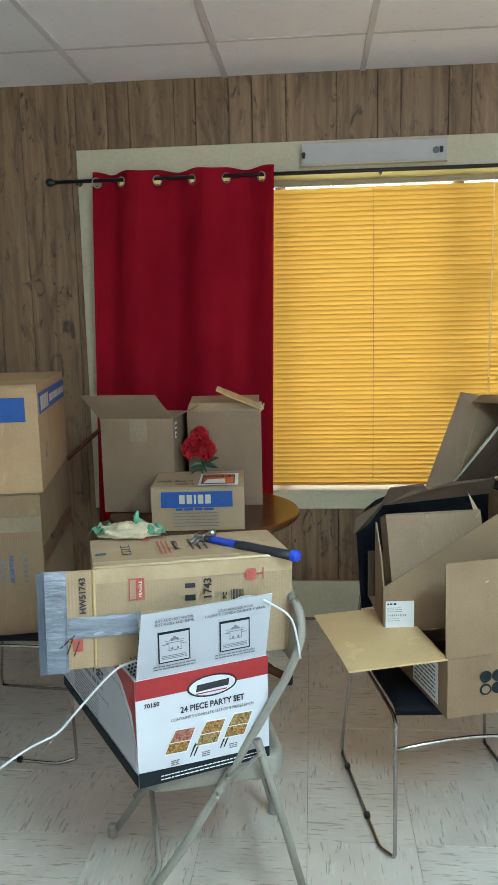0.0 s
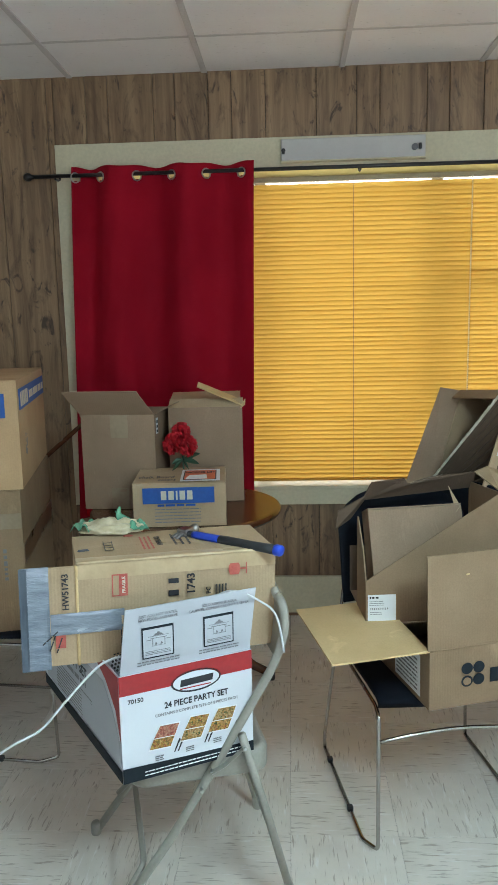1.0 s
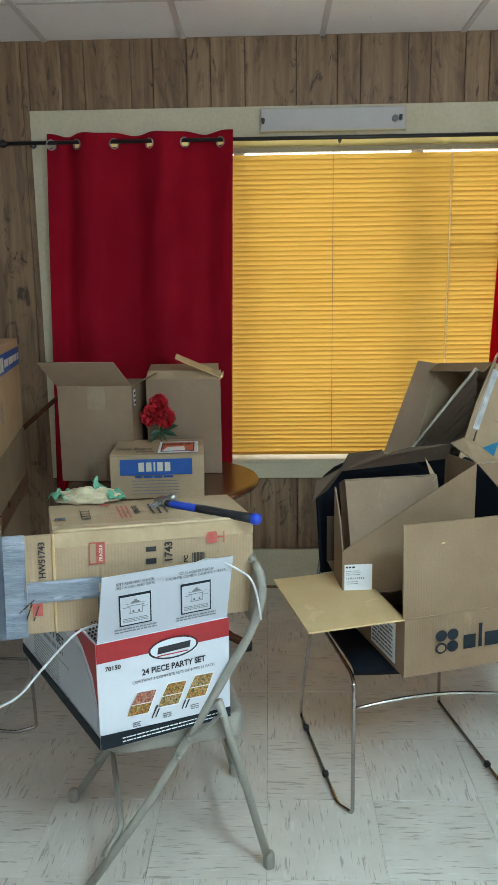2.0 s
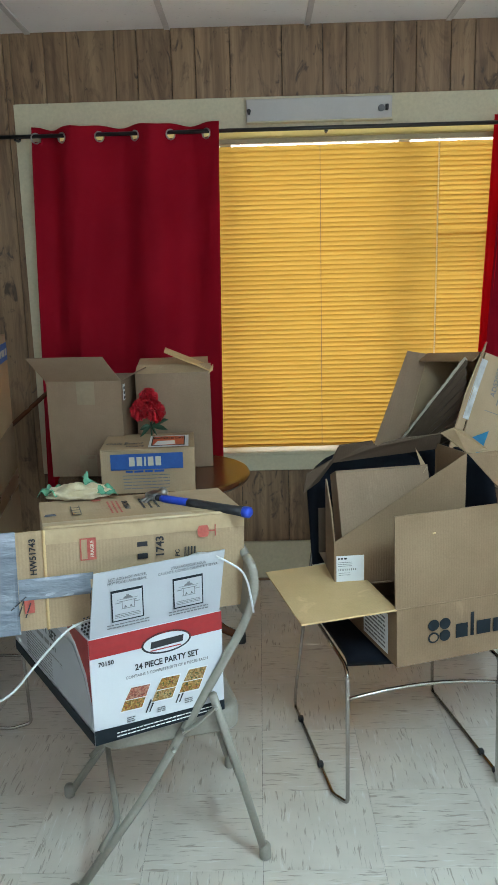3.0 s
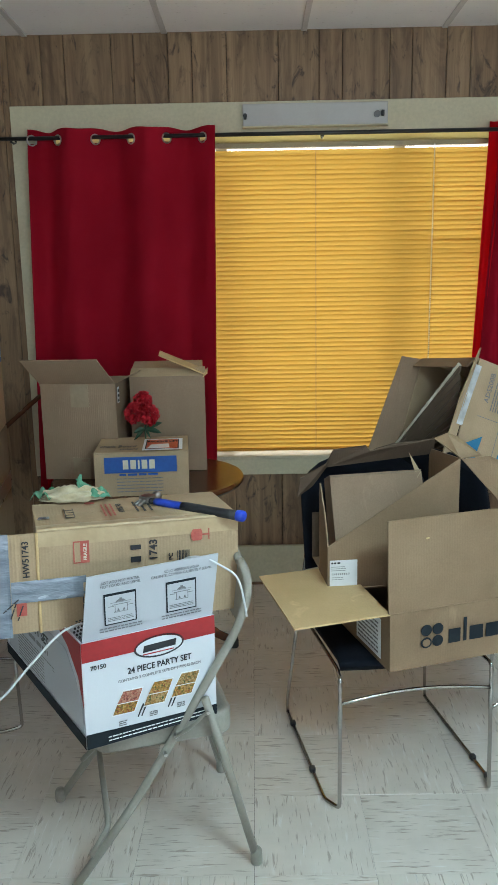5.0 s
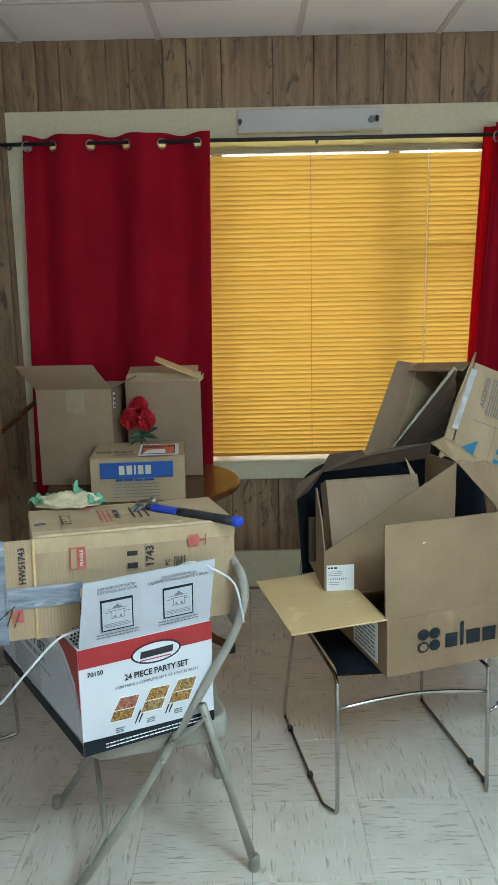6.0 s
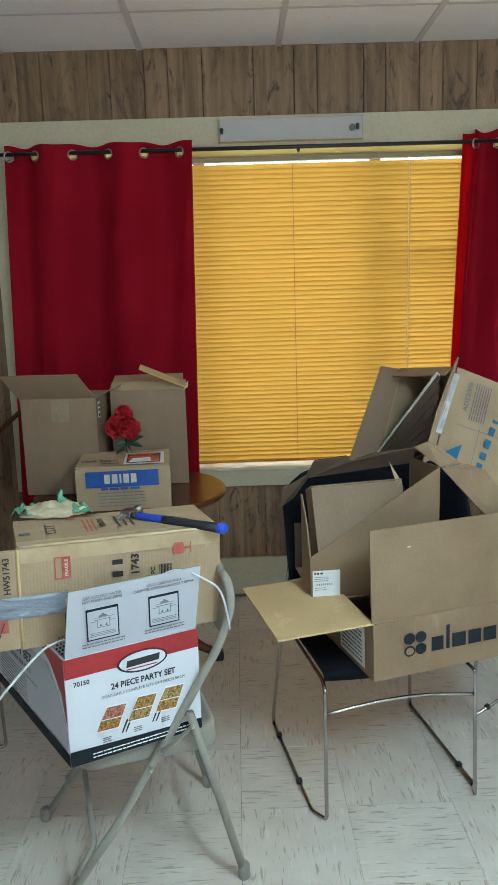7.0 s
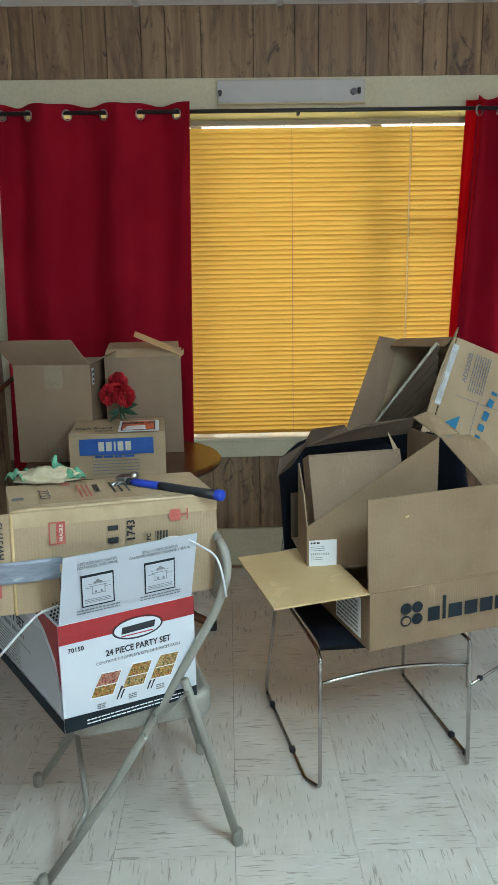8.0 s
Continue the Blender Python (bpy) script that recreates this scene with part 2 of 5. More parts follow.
def food_print(name, colours):
    """Printed photo of cut food: small irregular bits of several colours."""
    m, nd, lk, bs = nodes_of(name)
    vo = nd.new("ShaderNodeTexVoronoi")
    vo.inputs["Scale"].default_value = 260
    lk.new(coords(nd, lk, (1, 1, 1)), vo.inputs["Vector"])
    sep = nd.new("ShaderNodeSeparateColor")
    lk.new(vo.outputs["Color"], sep.inputs[0])
    col = ramp(nd, lk, sep.outputs[0], [(k / (len(colours) - 1), c) for k, c in enumerate(colours)])
    col = mix(nd, lk, 0.6, col, ramp(nd, lk, noise_node(nd, lk, coords(nd, lk, (1, 1, 1)), 420, 3), [(0.35, (0.25, 0.2, 0.15)), (0.6, (1, 1, 1))]), "MULTIPLY")
    lk.new(col, bs.inputs["Base Color"])
    bs.inputs["Roughness"].default_value = 0.4
    return m


FOOD = food_print("food_print_noodles", [(0.06, 0.09, 0.015), (0.42, 0.19, 0.03), (0.55, 0.36, 0.11), (0.28, 0.04, 0.015)])
FOOD_GREEN = food_print("food_print_rice", [(0.05, 0.09, 0.02), (0.40, 0.20, 0.05), (0.55, 0.38, 0.17), (0.22, 0.10, 0.03)])
FOOD_RED = food_print("food_print_meat", [(0.20, 0.03, 0.02), (0.45, 0.13, 0.09), (0.55, 0.28, 0.18), (0.28, 0.06, 0.04)])
PLANK, BOARD, PANE = wood_plank(), ceiling_board(), glass()
TILE_X, TILE_Y = vinyl_tile("streaked_vinyl_along_width", "x"), vinyl_tile("streaked_vinyl_along_length", "y")
RED_CLOTH = cloth("red_curtain_cloth", (0.29, 0.004, 0.015), (0.37, 0.007, 0.021), 0.10)
SLAT = cloth("honey_slat", (0.585, 0.362, 0.072), (0.645, 0.402, 0.088), 0.50)
BEAD = cloth("clear_plastic_bead", (0.90, 0.88, 0.80), (0.94, 0.92, 0.85), 0.75)
VALANCE = cloth("cream_valance", (0.90, 0.82, 0.50), (0.93, 0.85, 0.54), 0.92)
RAIL_TAN = surface("tan_rail_enamel", (0.36, 0.28, 0.16), (0.42, 0.33, 0.19), 6, 90, 0.5, 0.06, 0.05)
GRILLE = surface("dotted_grille", (0.03, 0.03, 0.035), (0.05, 0.05, 0.055), 20, 120, 0.5, 0.1, 0.1)

# ---------- mesh helpers ----------


def mesh_of(name, bm, material, smooth=False):
    me = bpy.data.meshes.new(name)
    bm.normal_update()
    bm.to_mesh(me)
    bm.free()
    me.materials.append(material)
    if smooth:
        me.polygons.foreach_set("use_smooth", [True] * len(me.polygons))
    return me


def thing(name, m, label, category, group="", kind=""):
    ob = new(name)
    ob.matrix_world = m
    return tagged(ob, label, category, group, kind)


def part(name, bm, material, parent, label="", smooth=False):
    ob = new(name, mesh_of(name, bm, material, smooth))
    ob.parent = parent
    return tagged(ob, label)


def whole(name, bm, material, label, category, m=None, kind="", smooth=False, group=""):
    ob = new(name, mesh_of(name, bm, material, smooth))
    if m is not None:
        ob.matrix_world = m
    return tagged(ob, label, category, group, kind)


def block(x0, x1, y0, y1, z0, z1, bevel=0.0, segs=2, bm=None):
    bm = bm or bmesh.new()
    made = bmesh.ops.create_cube(bm, size=1, matrix=Matrix.Translation(((x0 + x1) / 2, (y0 + y1) / 2, (z0 + z1) / 2)) @ Matrix.Diagonal((x1 - x0, y1 - y0, z1 - z0, 1)))
    if bevel:
        edges = {e for v in made["verts"] for e in v.link_edges}
        bmesh.ops.bevel(bm, geom=list(edges), offset=bevel, segments=segs, affect="EDGES", profile=0.6)
    return bm


def sheet(o, u, v, t=0.004, nu=8, nv=8, amp=0.0, seed=0.0, bm=None, bend=0.0):
    """A slightly uneven board: front face from corner o along u and v, thickness t behind it."""
    bm = bm or bmesh.new()
    o, u, v = Vector(o), Vector(u), Vector(v)
    n = u.cross(v).normalized()
    grid = []
    for depth in (0, 1):
        rows = []
        for j in range(nv + 1):
            row = []
            for i in range(nu + 1):
                a, b = i / nu, j / nv
                p = o + u * a + v * b
                lift = amp * noise.noise(p * 6 + Vector((seed, seed * 1.7, 3))) * 2
                edge = min(1.0, 6 * min(a, 1 - a, b, 1 - b) + 0.25)
                row.append(bm.verts.new(p + n * (lift * edge + bend * b * b - depth * t)))
            rows.append(row)
        grid.append(rows)
    f, k = grid
    for j in range(nv):
        for i in range(nu):
            bm.faces.new((f[j][i], f[j][i + 1], f[j + 1][i + 1], f[j + 1][i]))
            bm.faces.new((k[j][i], k[j + 1][i], k[j + 1][i + 1], k[j][i + 1]))
    for i in range(nu):
        bm.faces.new((f[0][i], k[0][i], k[0][i + 1], f[0][i + 1]))
        bm.faces.new((f[nv][i], f[nv][i + 1], k[nv][i + 1], k[nv][i]))
    for j in range(nv):
        bm.faces.new((f[j][0], f[j + 1][0], k[j + 1][0], k[j][0]))
        bm.faces.new((f[j][nu], k[j][nu], k[j + 1][nu], f[j + 1][nu]))
    return bm


def prism(points, t=0.004, bm=None):
    """A flat polygon of 3D points with a thickness behind it."""
    bm = bm or bmesh.new()
    pts = [Vector(p) for p in points]
    n = Vector((0, 0, 0))
    for i in range(len(pts)):
        n += pts[i].cross(pts[(i + 1) % len(pts)])
    n.normalize()
    a = [bm.verts.new(p) for p in pts]
    b = [bm.verts.new(p - n * t) for p in pts]
    bm.faces.new(a)
    bm.faces.new(b[::-1])
    for i in range(len(a)):
        j = (i + 1) % len(a)
        bm.faces.new((a[i], b[i], b[j], a[j]))
    return bm


def rounded(points, radius, steps=6):
    """Round the inner corners of a polyline."""
    pts = [Vector(p) for p in points]
    out = [pts[0]]
    for a, b, c in zip(pts, pts[1:], pts[2:]):
        r = min(radius, (a - b).length * 0.49, (c - b).length * 0.49)
        p, q = b + (a - b).normalized() * r, b + (c - b).normalized() * r
        for k in range(steps + 1):
            s = k / steps
            out.append(p * (1 - s) ** 2 + b * (2 * s * (1 - s)) + q * s * s)
    return out + [pts[-1]]


def tube(points, r, sides=10, bm=None, flat=1.0):
    """A round bar along a polyline; r may be one radius or one per point."""
    bm = bm or bmesh.new()
    pts = [Vector(p) for p in points]
    radii = r if isinstance(r, (list, tuple)) else [r] * len(pts)
    rings, side = [], None
    for i, p in enumerate(pts):
        d = (pts[min(i + 1, len(pts) - 1)] - pts[max(i - 1, 0)]).normalized()
        if side is None:
            side = d.cross(Vector((0, 0, 1)) if abs(d.z) < 0.9 else Vector((1, 0, 0))).normalized()
        side = (side - d * side.dot(d)).normalized()
        up = d.cross(side)
        rings.append([bm.verts.new(p + (side * math.cos(a) + up * math.sin(a) * flat) * radii[i]) for a in (2 * math.pi * k / sides for k in range(sides))])
    for a, b in zip(rings, rings[1:]):
        for k in range(sides):
            bm.faces.new((a[k], a[(k + 1) % sides], b[(k + 1) % sides], b[k]))
    bm.faces.new(rings[0][::-1])
    bm.faces.new(rings[-1])
    return bm


def lathe(profile, sides=40, bm=None):
    """Turn (radius, z) pairs round the z axis."""
    bm = bm or bmesh.new()
    rings = []
    for r, z in profile:
        if r < 1e-6:
            rings.append([bm.verts.new((0, 0, z))])
        else:
            rings.append([bm.verts.new((r * math.cos(2 * math.pi * k / sides), r * math.sin(2 * math.pi * k / sides), z)) for k in range(sides)])
    for a, b in zip(rings, rings[1:]):
        for k in range(sides):
            j = (k + 1) % sides
            if len(a) == 1:
                bm.faces.new((a[0], b[j], b[k]))
            elif len(b) == 1:
                bm.faces.new((a[k], a[j], b[0]))
            else:
                bm.faces.new((a[k], a[j], b[j], b[k]))
    return bm


def lettering(parent, words, size, m, material, name="lettering", squeeze=1.0, bold=0.022):
    """Raised print: words in the built-in font, on a plane whose x runs along the line."""
    cu = bpy.data.curves.new("words", "FONT")
    cu.body, cu.size, cu.extrude, cu.align_x, cu.align_y, cu.resolution_u, cu.offset = words, size, 0.0003, "CENTER", "CENTER", 3, size * bold
    ob = bpy.data.objects.new("words", cu)
    me = bpy.data.meshes.new_from_object(ob)
    bpy.data.objects.remove(ob)
    me.transform(m @ Matrix.Diagonal((squeeze, 1, 1, 1)))
    me.materials.clear()
    me.materials.append(material)
    out = new(name, me)
    out.parent = parent
    return out


def flat_print(parent, m, outline, material, name="print", lift=0.0006):
    """A thin patch of ink or paper; outline in the plane of m, in metres."""
    bm = prism([(x, y, 0) for x, y in outline], lift)
    bmesh.ops.transform(bm, matrix=m @ Matrix.Translation((0, 0, lift)), verts=bm.verts)
    return part(name, bm, material, parent)


def rect(x0, y0, x1, y1):
    return [(x0, y0), (x1, y0), (x1, y1), (x0, y1)]


def oval(cx, cy, rx, ry, n=28):
    return [(cx + rx * math.cos(2 * math.pi * k / n), cy + ry * math.sin(2 * math.pi * k / n)) for k in range(n)]


def bars(parent, m, x0, y0, x1, rows, step, height, material, seed, name="small_print", words=6):
    """Lines of unreadable small print as plain bars, one mesh."""
    rnd, bm = random.Random(seed), bmesh.new()
    for r in range(rows):
        x, y = x0, y0 - r * step
        while x < x1 - 0.002:
            w = min(x1 - x, (x1 - x0) / words * rnd.uniform(0.5, 1.3))
            prism([(x, y, 0.0005), (x + w, y, 0.0005), (x + w, y + height, 0.0005), (x, y + height, 0.0005)], 0.0005, bm)
            x += w + height * 0.7
    bmesh.ops.transform(bm, matrix=m, verts=bm.verts)
    return part(name, bm, material, parent)


def side_plane(which, w, d, h):
    """The plane of a carton's side: origin at its lower left corner as seen from outside."""
    if which == "front":
        return Matrix.Translation((-w / 2, -d / 2 - 0.0012, 0)) @ pose(0, 0, 0, 90)
    if which == "left":
        return Matrix.Translation((-w / 2 - 0.0012, d / 2, 0)) @ pose(0, 0, 0, 90, 0, -90)
    if which == "right":
        return Matrix.Translation((w / 2 + 0.0012, -d / 2, 0)) @ pose(0, 0, 0, 90, 0, 90)
    return Matrix.Translation((-w / 2, -d / 2, h + 0.0065))


def carton_body(parent, w, d, h, material, t=0.004, amp=0.0012, seed=1.0):
    part("front_panel", sheet((-w / 2, -d / 2, 0), (w, 0, 0), (0, 0, h), t, 12, 9, amp, seed), material, parent)
    part("back_panel", sheet((w / 2, d / 2, 0), (-w, 0, 0), (0, 0, h), t, 8, 6, amp, seed + 1), material, parent)
    part("side_panel", sheet((-w / 2, d / 2 - t, 0), (0, -(d - 2 * t), 0), (0, 0, h), t, 8, 6, amp, seed + 2), material, parent)
    part("side_panel", sheet((w / 2, -d / 2 + t, 0), (0, d - 2 * t, 0), (0, 0, h), t, 8, 6, amp, seed + 3), material, parent)
    part("base", sheet((-w / 2 + t, d / 2 - t, 0.0), (w - 2 * t, 0, 0), (0, -(d - 2 * t), 0), t, 4, 4, 0, seed), material, parent)


def carton_lid(parent, w, d, h, material, amp=0.002, seed=1.0):
    part("flap", sheet((-w / 2, -d / 2, h + 0.0055), (w, 0, 0), (0, d / 2 - 0.0012, 0), 0.004, 10, 5, amp, seed), material, parent)
    part("flap", sheet((-w / 2, 0.0012, h + 0.0055), (w, 0, 0), (0, d / 2 - 0.0012, 0), 0.004, 10, 5, amp, seed + 4), material, parent)


def corner_pose(x, y, z, yaw, w, d, tilt=0.0, nod=0.0):
    """Pose of a carton's base centre from the place of its front left bottom corner."""
    return pose(x, y, z, 0, 0, yaw) @ pose(0, 0, 0, nod, -tilt) @ Matrix.Translation((w / 2, d / 2, 0))

# ---------- the room ----------
X0, X1, Y0, WALL, CEIL = -1.62, 3.20, -1.70, 3.50, 2.537
OPEN_L, OPEN_R, OPEN_B, OPEN_T = -0.44, 2.10, 0.650, 2.116

whole("ground", block(-40, 40, -40, 40, -0.30, -0.012), PLASTER, "plain screed under the vinyl floor", "ground", kind="structure")
floor = whole("floor", block(X0, X1, Y0, WALL + 0.01, -0.012, -0.0035), DARK_CORE, "floor laid with streaked beige vinyl tiles", "floor", kind="structure")

wall_n = bmesh.new()
for x0, x1, z0, z1 in ((X0, OPEN_L, 0, 2.75), (OPEN_R, X1, 0, 2.75), (OPEN_L, OPEN_R, 0, OPEN_B), (OPEN_L, OPEN_R, OPEN_T, 2.75)):
    block(x0, x1, WALL + 0.010, WALL + 0.16, z0, z1, bm=wall_n)
wall_north = whole("wall_north", wall_n, DARK_CORE, "brown wood-panelled wall round a wide window", "wall", kind="structure")


def pierced(name, axis, at, thick, lo, hi, hole, label):
    """A plain painted wall with one opening (lo, hi along the wall; hole = from, to, sill, head)."""
    bm = bmesh.new()
    a, b, s, h = hole
    for p, q, z0, z1 in ((lo, a, 0, 2.75), (b, hi, 0, 2.75), (a, b, 0, s), (a, b, h, 2.75)):
        if axis == "y":
            block(p, q, min(at, at + thick), max(at, at + thick), z0, z1, bm=bm)
        else:
            block(min(at, at + thick), max(at, at + thick), p, q, z0, z1, bm=bm)
    return whole(name, bm, PLASTER, label, "wall", kind="structure")


# both openings are out of view and assumed, to let fill light in
pierced("wall_south", "y", Y0, -0.14, X0 - 0.14, X1 + 0.14, (0.2, 3.0, 0.12, 2.10), "unseen painted wall with a tall opening added for fill light")
pierced("wall_east", "x", X1, 0.14, Y0, WALL + 0.16, (-0.55, 0.95, 0.8, 2.1), "unseen painted side wall with an opening added for fill light")
whole("wall_west", block(X0 - 0.14, X0, Y0, WALL + 0.16, 0, 2.75), PLASTER, "plain painted side wall", "wall", kind="structure")

# suspended ceiling: boards in a painted grid, one mesh, two looks
cb = bmesh.new()
GX = [-1.695 + 0.61 * k for k in range(9)]
GY = [3.070 - 0.61 * k for k in range(9)]
ys = [WALL + 0.16] + GY
for xa, xb in zip(GX, GX[1:]):
    for yb, ya in zip(ys, ys[1:]):
        block(xa + 0.010, xb - 0.010, ya + 0.010, yb - 0.010, CEIL + 0.006, CEIL + 0.024, 0.002, 1, cb)
board_faces = len(cb.faces)
for x in GX:
    block(x - 0.012, x + 0.012, ys[-1], ys[0], CEIL, CEIL + 0.030, bm=cb)
for y in GY:
    block(GX[0], GX[-1], y - 0.009, y + 0.009, CEIL + 0.005, CEIL + 0.030, bm=cb)
grid_faces = len(cb.faces)
block(X0 - 0.1, X1 + 0.1, Y0 - 0.1, WALL + 0.16, CEIL + 0.04, CEIL + 0.08, bm=cb)
cb.faces.ensure_lookup_table()
for f in cb.faces[board_faces:grid_faces]:
    f.material_index = 1
ceiling = whole("ceiling", cb, BOARD, "white mineral-board suspended ceiling in a painted grid", "ceiling", kind="structure")
ceiling.data.materials.append(GRID_PAINT)

# unseen overhead light; its form is assumed, hung low to brighten the ceiling
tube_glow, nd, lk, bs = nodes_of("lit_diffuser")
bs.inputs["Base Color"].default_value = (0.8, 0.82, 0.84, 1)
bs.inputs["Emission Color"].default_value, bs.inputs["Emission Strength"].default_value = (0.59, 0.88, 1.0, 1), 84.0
hung = thing("ceiling_light", pose(1.25, 0.30, CEIL), "assumed unseen light: short white suspended tube with a lit wraparound diffuser", "ceiling light")
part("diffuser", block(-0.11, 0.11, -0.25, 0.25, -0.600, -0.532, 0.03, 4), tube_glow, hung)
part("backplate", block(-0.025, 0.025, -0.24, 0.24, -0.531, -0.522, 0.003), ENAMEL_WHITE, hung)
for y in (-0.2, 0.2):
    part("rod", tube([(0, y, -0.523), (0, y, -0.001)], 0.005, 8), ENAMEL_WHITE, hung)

# window trim boards, sill, frame and glass
trim = thing("trim", pose(0, WALL, 0), "pale green-cream painted boards round the window", "trim", kind="structure")
part("head_board", block(-0.557, 2.217, -0.020, 0.012, 2.117, 2.250, 0.003), TRIM_PAINT, trim)
part("side_board", block(-0.557, -0.440, -0.019, 0.012, 0.570, 2.114, 0.003), TRIM_PAINT, trim)
part("side_board", block(2.100, 2.217, -0.019, 0.012, 0.570, 2.114, 0.003), TRIM_PAINT, trim)
part("apron_board", block(-0.439, 2.099, -0.019, 0.012, 0.562, 0.640, 0.003), TRIM_PAINT, trim)
part("sill", block(-0.439, 2.099, -0.024, 0.100, 0.641, 0.6545, 0.003), TRIM_PAINT, trim)
baseboard = whole("baseboard", block(X0, X1, WALL - 0.016, WALL + 0.012, 0.0, 0.198, 0.003), TRIM_PAINT, "tall pale green-cream painted baseboard", "baseboard", kind="structure")
whole("trim_strip", block(X0, X1, WALL - 0.024, WALL - 0.017, 0.0, 0.014, 0.002), BROWN_TAPE, "thin brown strip at the foot of the baseboard", "trim", kind="structure")

window_1 = thing("window_1", pose(0, WALL, 0), "wide window with painted frame behind a blind", "window", kind="structure")
for x0, x1, z0, z1 in ((-0.44, 2.10, 0.650, 0.6585), (-0.44, 2.10, 2.111, 2.116)):
    part("window_frame", block(x0, x1, 0.105, 0.150, z0, z1, 0.0015), ENAMEL_WHITE, window_1)
for x in (-0.413, 0.37, 1.19, 2.073):
    part("mullion", block(x - 0.026, x + 0.026, 0.100, 0.148, 0.659, 2.110, 0.004), ENAMEL_WHITE, window_1)
part("glazing_bar", block(1.217, 2.046, 0.104, 0.146, 1.585, 1.620, 0.003), ENAMEL_WHITE, window_1)
for x0, x1 in ((-0.388, 0.343), (0.397, 1.163), (1.217, 2.048)):
    p = part("pane", block(x0, x1, 0.122, 0.126, 0.660, 2.109), PANE, window_1)
    p.visible_shadow = False

backdrop_m, nd, lk, bs = nodes_of("pale_sky_backdrop")
bs.inputs["Base Color"].default_value = (0.8, 0.82, 0.85, 1)
bs.inputs["Emission Color"].default_value, bs.inputs["Emission Strength"].default_value = (1.0, 0.98, 0.95, 1), 1.2
whole("backdrop", block(-6, 8, 9.0, 9.1, -0.3, 6), backdrop_m, "pale hazy daylight outside the window", "backdrop", kind="structure")

# blind: head rail, slats, bottom rail, ladders, bead chain
blind = thing("venetian_blind", pose(0, WALL + 0.028, 0), "closed honey-yellow slatted blind with daylight behind it", "blind")
part("head_rail", block(-0.425, 2.085, -0.014, 0.014, 2.062, 2.088, 0.003), RAIL_TAN, blind)
part("valance", block(-0.425, 2.085, -0.0195, -0.0175, 2.0835, 2.1145, 0.0005, 1), VALANCE, blind, "thin cream translucent valance")
part("bottom_rail", block(-0.425, 2.085, -0.012, 0.012, 0.672, 0.683, 0.004, 3), SLAT, blind)
PITCH, SLATS = 0.0210, 65
sb = bmesh.new()
rows = []
for k in range(6):
    s = k / 5 - 0.5
    bow = 0.0026 * (1 - 4 * s * s)
    a = radians(79)
    y, z = -s * 0.0284 * math.cos(a) - bow * math.sin(a), s * 0.0284 * math.sin(a) - bow * math.cos(a)
    rows.append([sb.verts.new((x, y + 0.0006 * math.sin(3 * x), z)) for x in [-0.42 + 2.50 * i / 24 for i in range(25)]])
for a, b in zip(rows, rows[1:]):
    for i in range(24):
        sb.faces.new((a[i], a[i + 1], b[i + 1], b[i]))
slat_mesh = mesh_of("slat", sb, SLAT, True)
bent_mesh = slat_mesh.copy()
for v in bent_mesh.vertices:
    if v.co.x > 1.30:
        v.co.z -= 0.006
        v.co.y -= 0.003
rnd = random.Random(5)
for i in range(SLATS):
    s = new("slat", bent_mesh if i == 46 else slat_mesh)
    s.parent = blind
    s.matrix_basis = pose(0, 0, 0.695 + i * PITCH, rnd.uniform(-2.0, 2.0), rnd.uniform(-0.05, 0.05), 0)
for x in (-0.25, 0.273, 0.797, 1.845):
    part("ladder_cord", tube([(x, -0.018, 0.68), (x, -0.0185, 1.4), (x, -0.018, 2.07)], 0.0012, 6), KRAFT_DULL, blind)
chain = bmesh.new()
for i in range(118):
    bmesh.ops.create_icosphere(chain, subdivisions=1, radius=0.0036, matrix=Matrix.Translation((1.328 - 0.003 * (i / 118) ** 2, -0.024, 2.062 - i * 0.0085)))
part("bead_chain", chain, BEAD, blind)

# disused tube lamp holder on the head board
fix = thing("wall_light_fixture", pose(0.790, WALL - 0.020, 2.188), "old white tubeless strip light fixture on the window head board", "wall light")
part("housing", block(-0.318, 0.318, -0.030, 0.0, -0.046, 0.046, 0.005, 3), ENAMEL_WHITE, fix)
part("lower_flange", block(-0.320, 0.320, -0.040, -0.002, -0.053, -0.047, 0.002), TRIM_PAINT, fix)
part("hook", tube([(0.105, -0.02, -0.052), (0.105, -0.022, -0.066), (0.098, -0.024, -0.074)], 0.003, 6), TRIM_PAINT, fix)
part("lamp_socket", tube([(-0.307, -0.032, -0.004), (-0.307, -0.042, -0.004)], 0.009, 12), BLACK_PLASTIC, fix)
part("lamp_socket", block(-0.313, -0.301, -0.048, -0.031, -0.020, -0.004, 0.003), BLACK_PLASTIC, fix)
part("starter_holder", tube([(0.270, -0.030, -0.006), (0.270, -0.040, -0.006)], 0.014, 18), GREY_PRINT, fix)
part("lamp_socket", block(0.287, 0.300, -0.048, -0.031, -0.016, 0.008, 0.003), BLACK_PLASTIC, fix)

# curtain rod with bracket and end knob
rod = thing("curtain_rod", pose(0.82, WALL - 0.09, 2.101), "thin black metal curtain rod with ball finials", "curtain rod")
part("pole", tube([(-1.47, 0, 0), (1.47, 0, 0)], 0.0085, 14), ROD_BLACK, rod, smooth=True)
for sgn in (-1, 1):
    part("finial", lathe([(0, -0.02), (0.010, -0.018), (0.017, -0.008), (0.019, 0.002), (0.016, 0.012), (0.009, 0.019), (0.009, 0.028), (0, 0.028)], 20), ROD_BLACK, rod, smooth=True).matrix_basis = pose(sgn * 1.485, 0, 0, 0, -90 * sgn, 0)
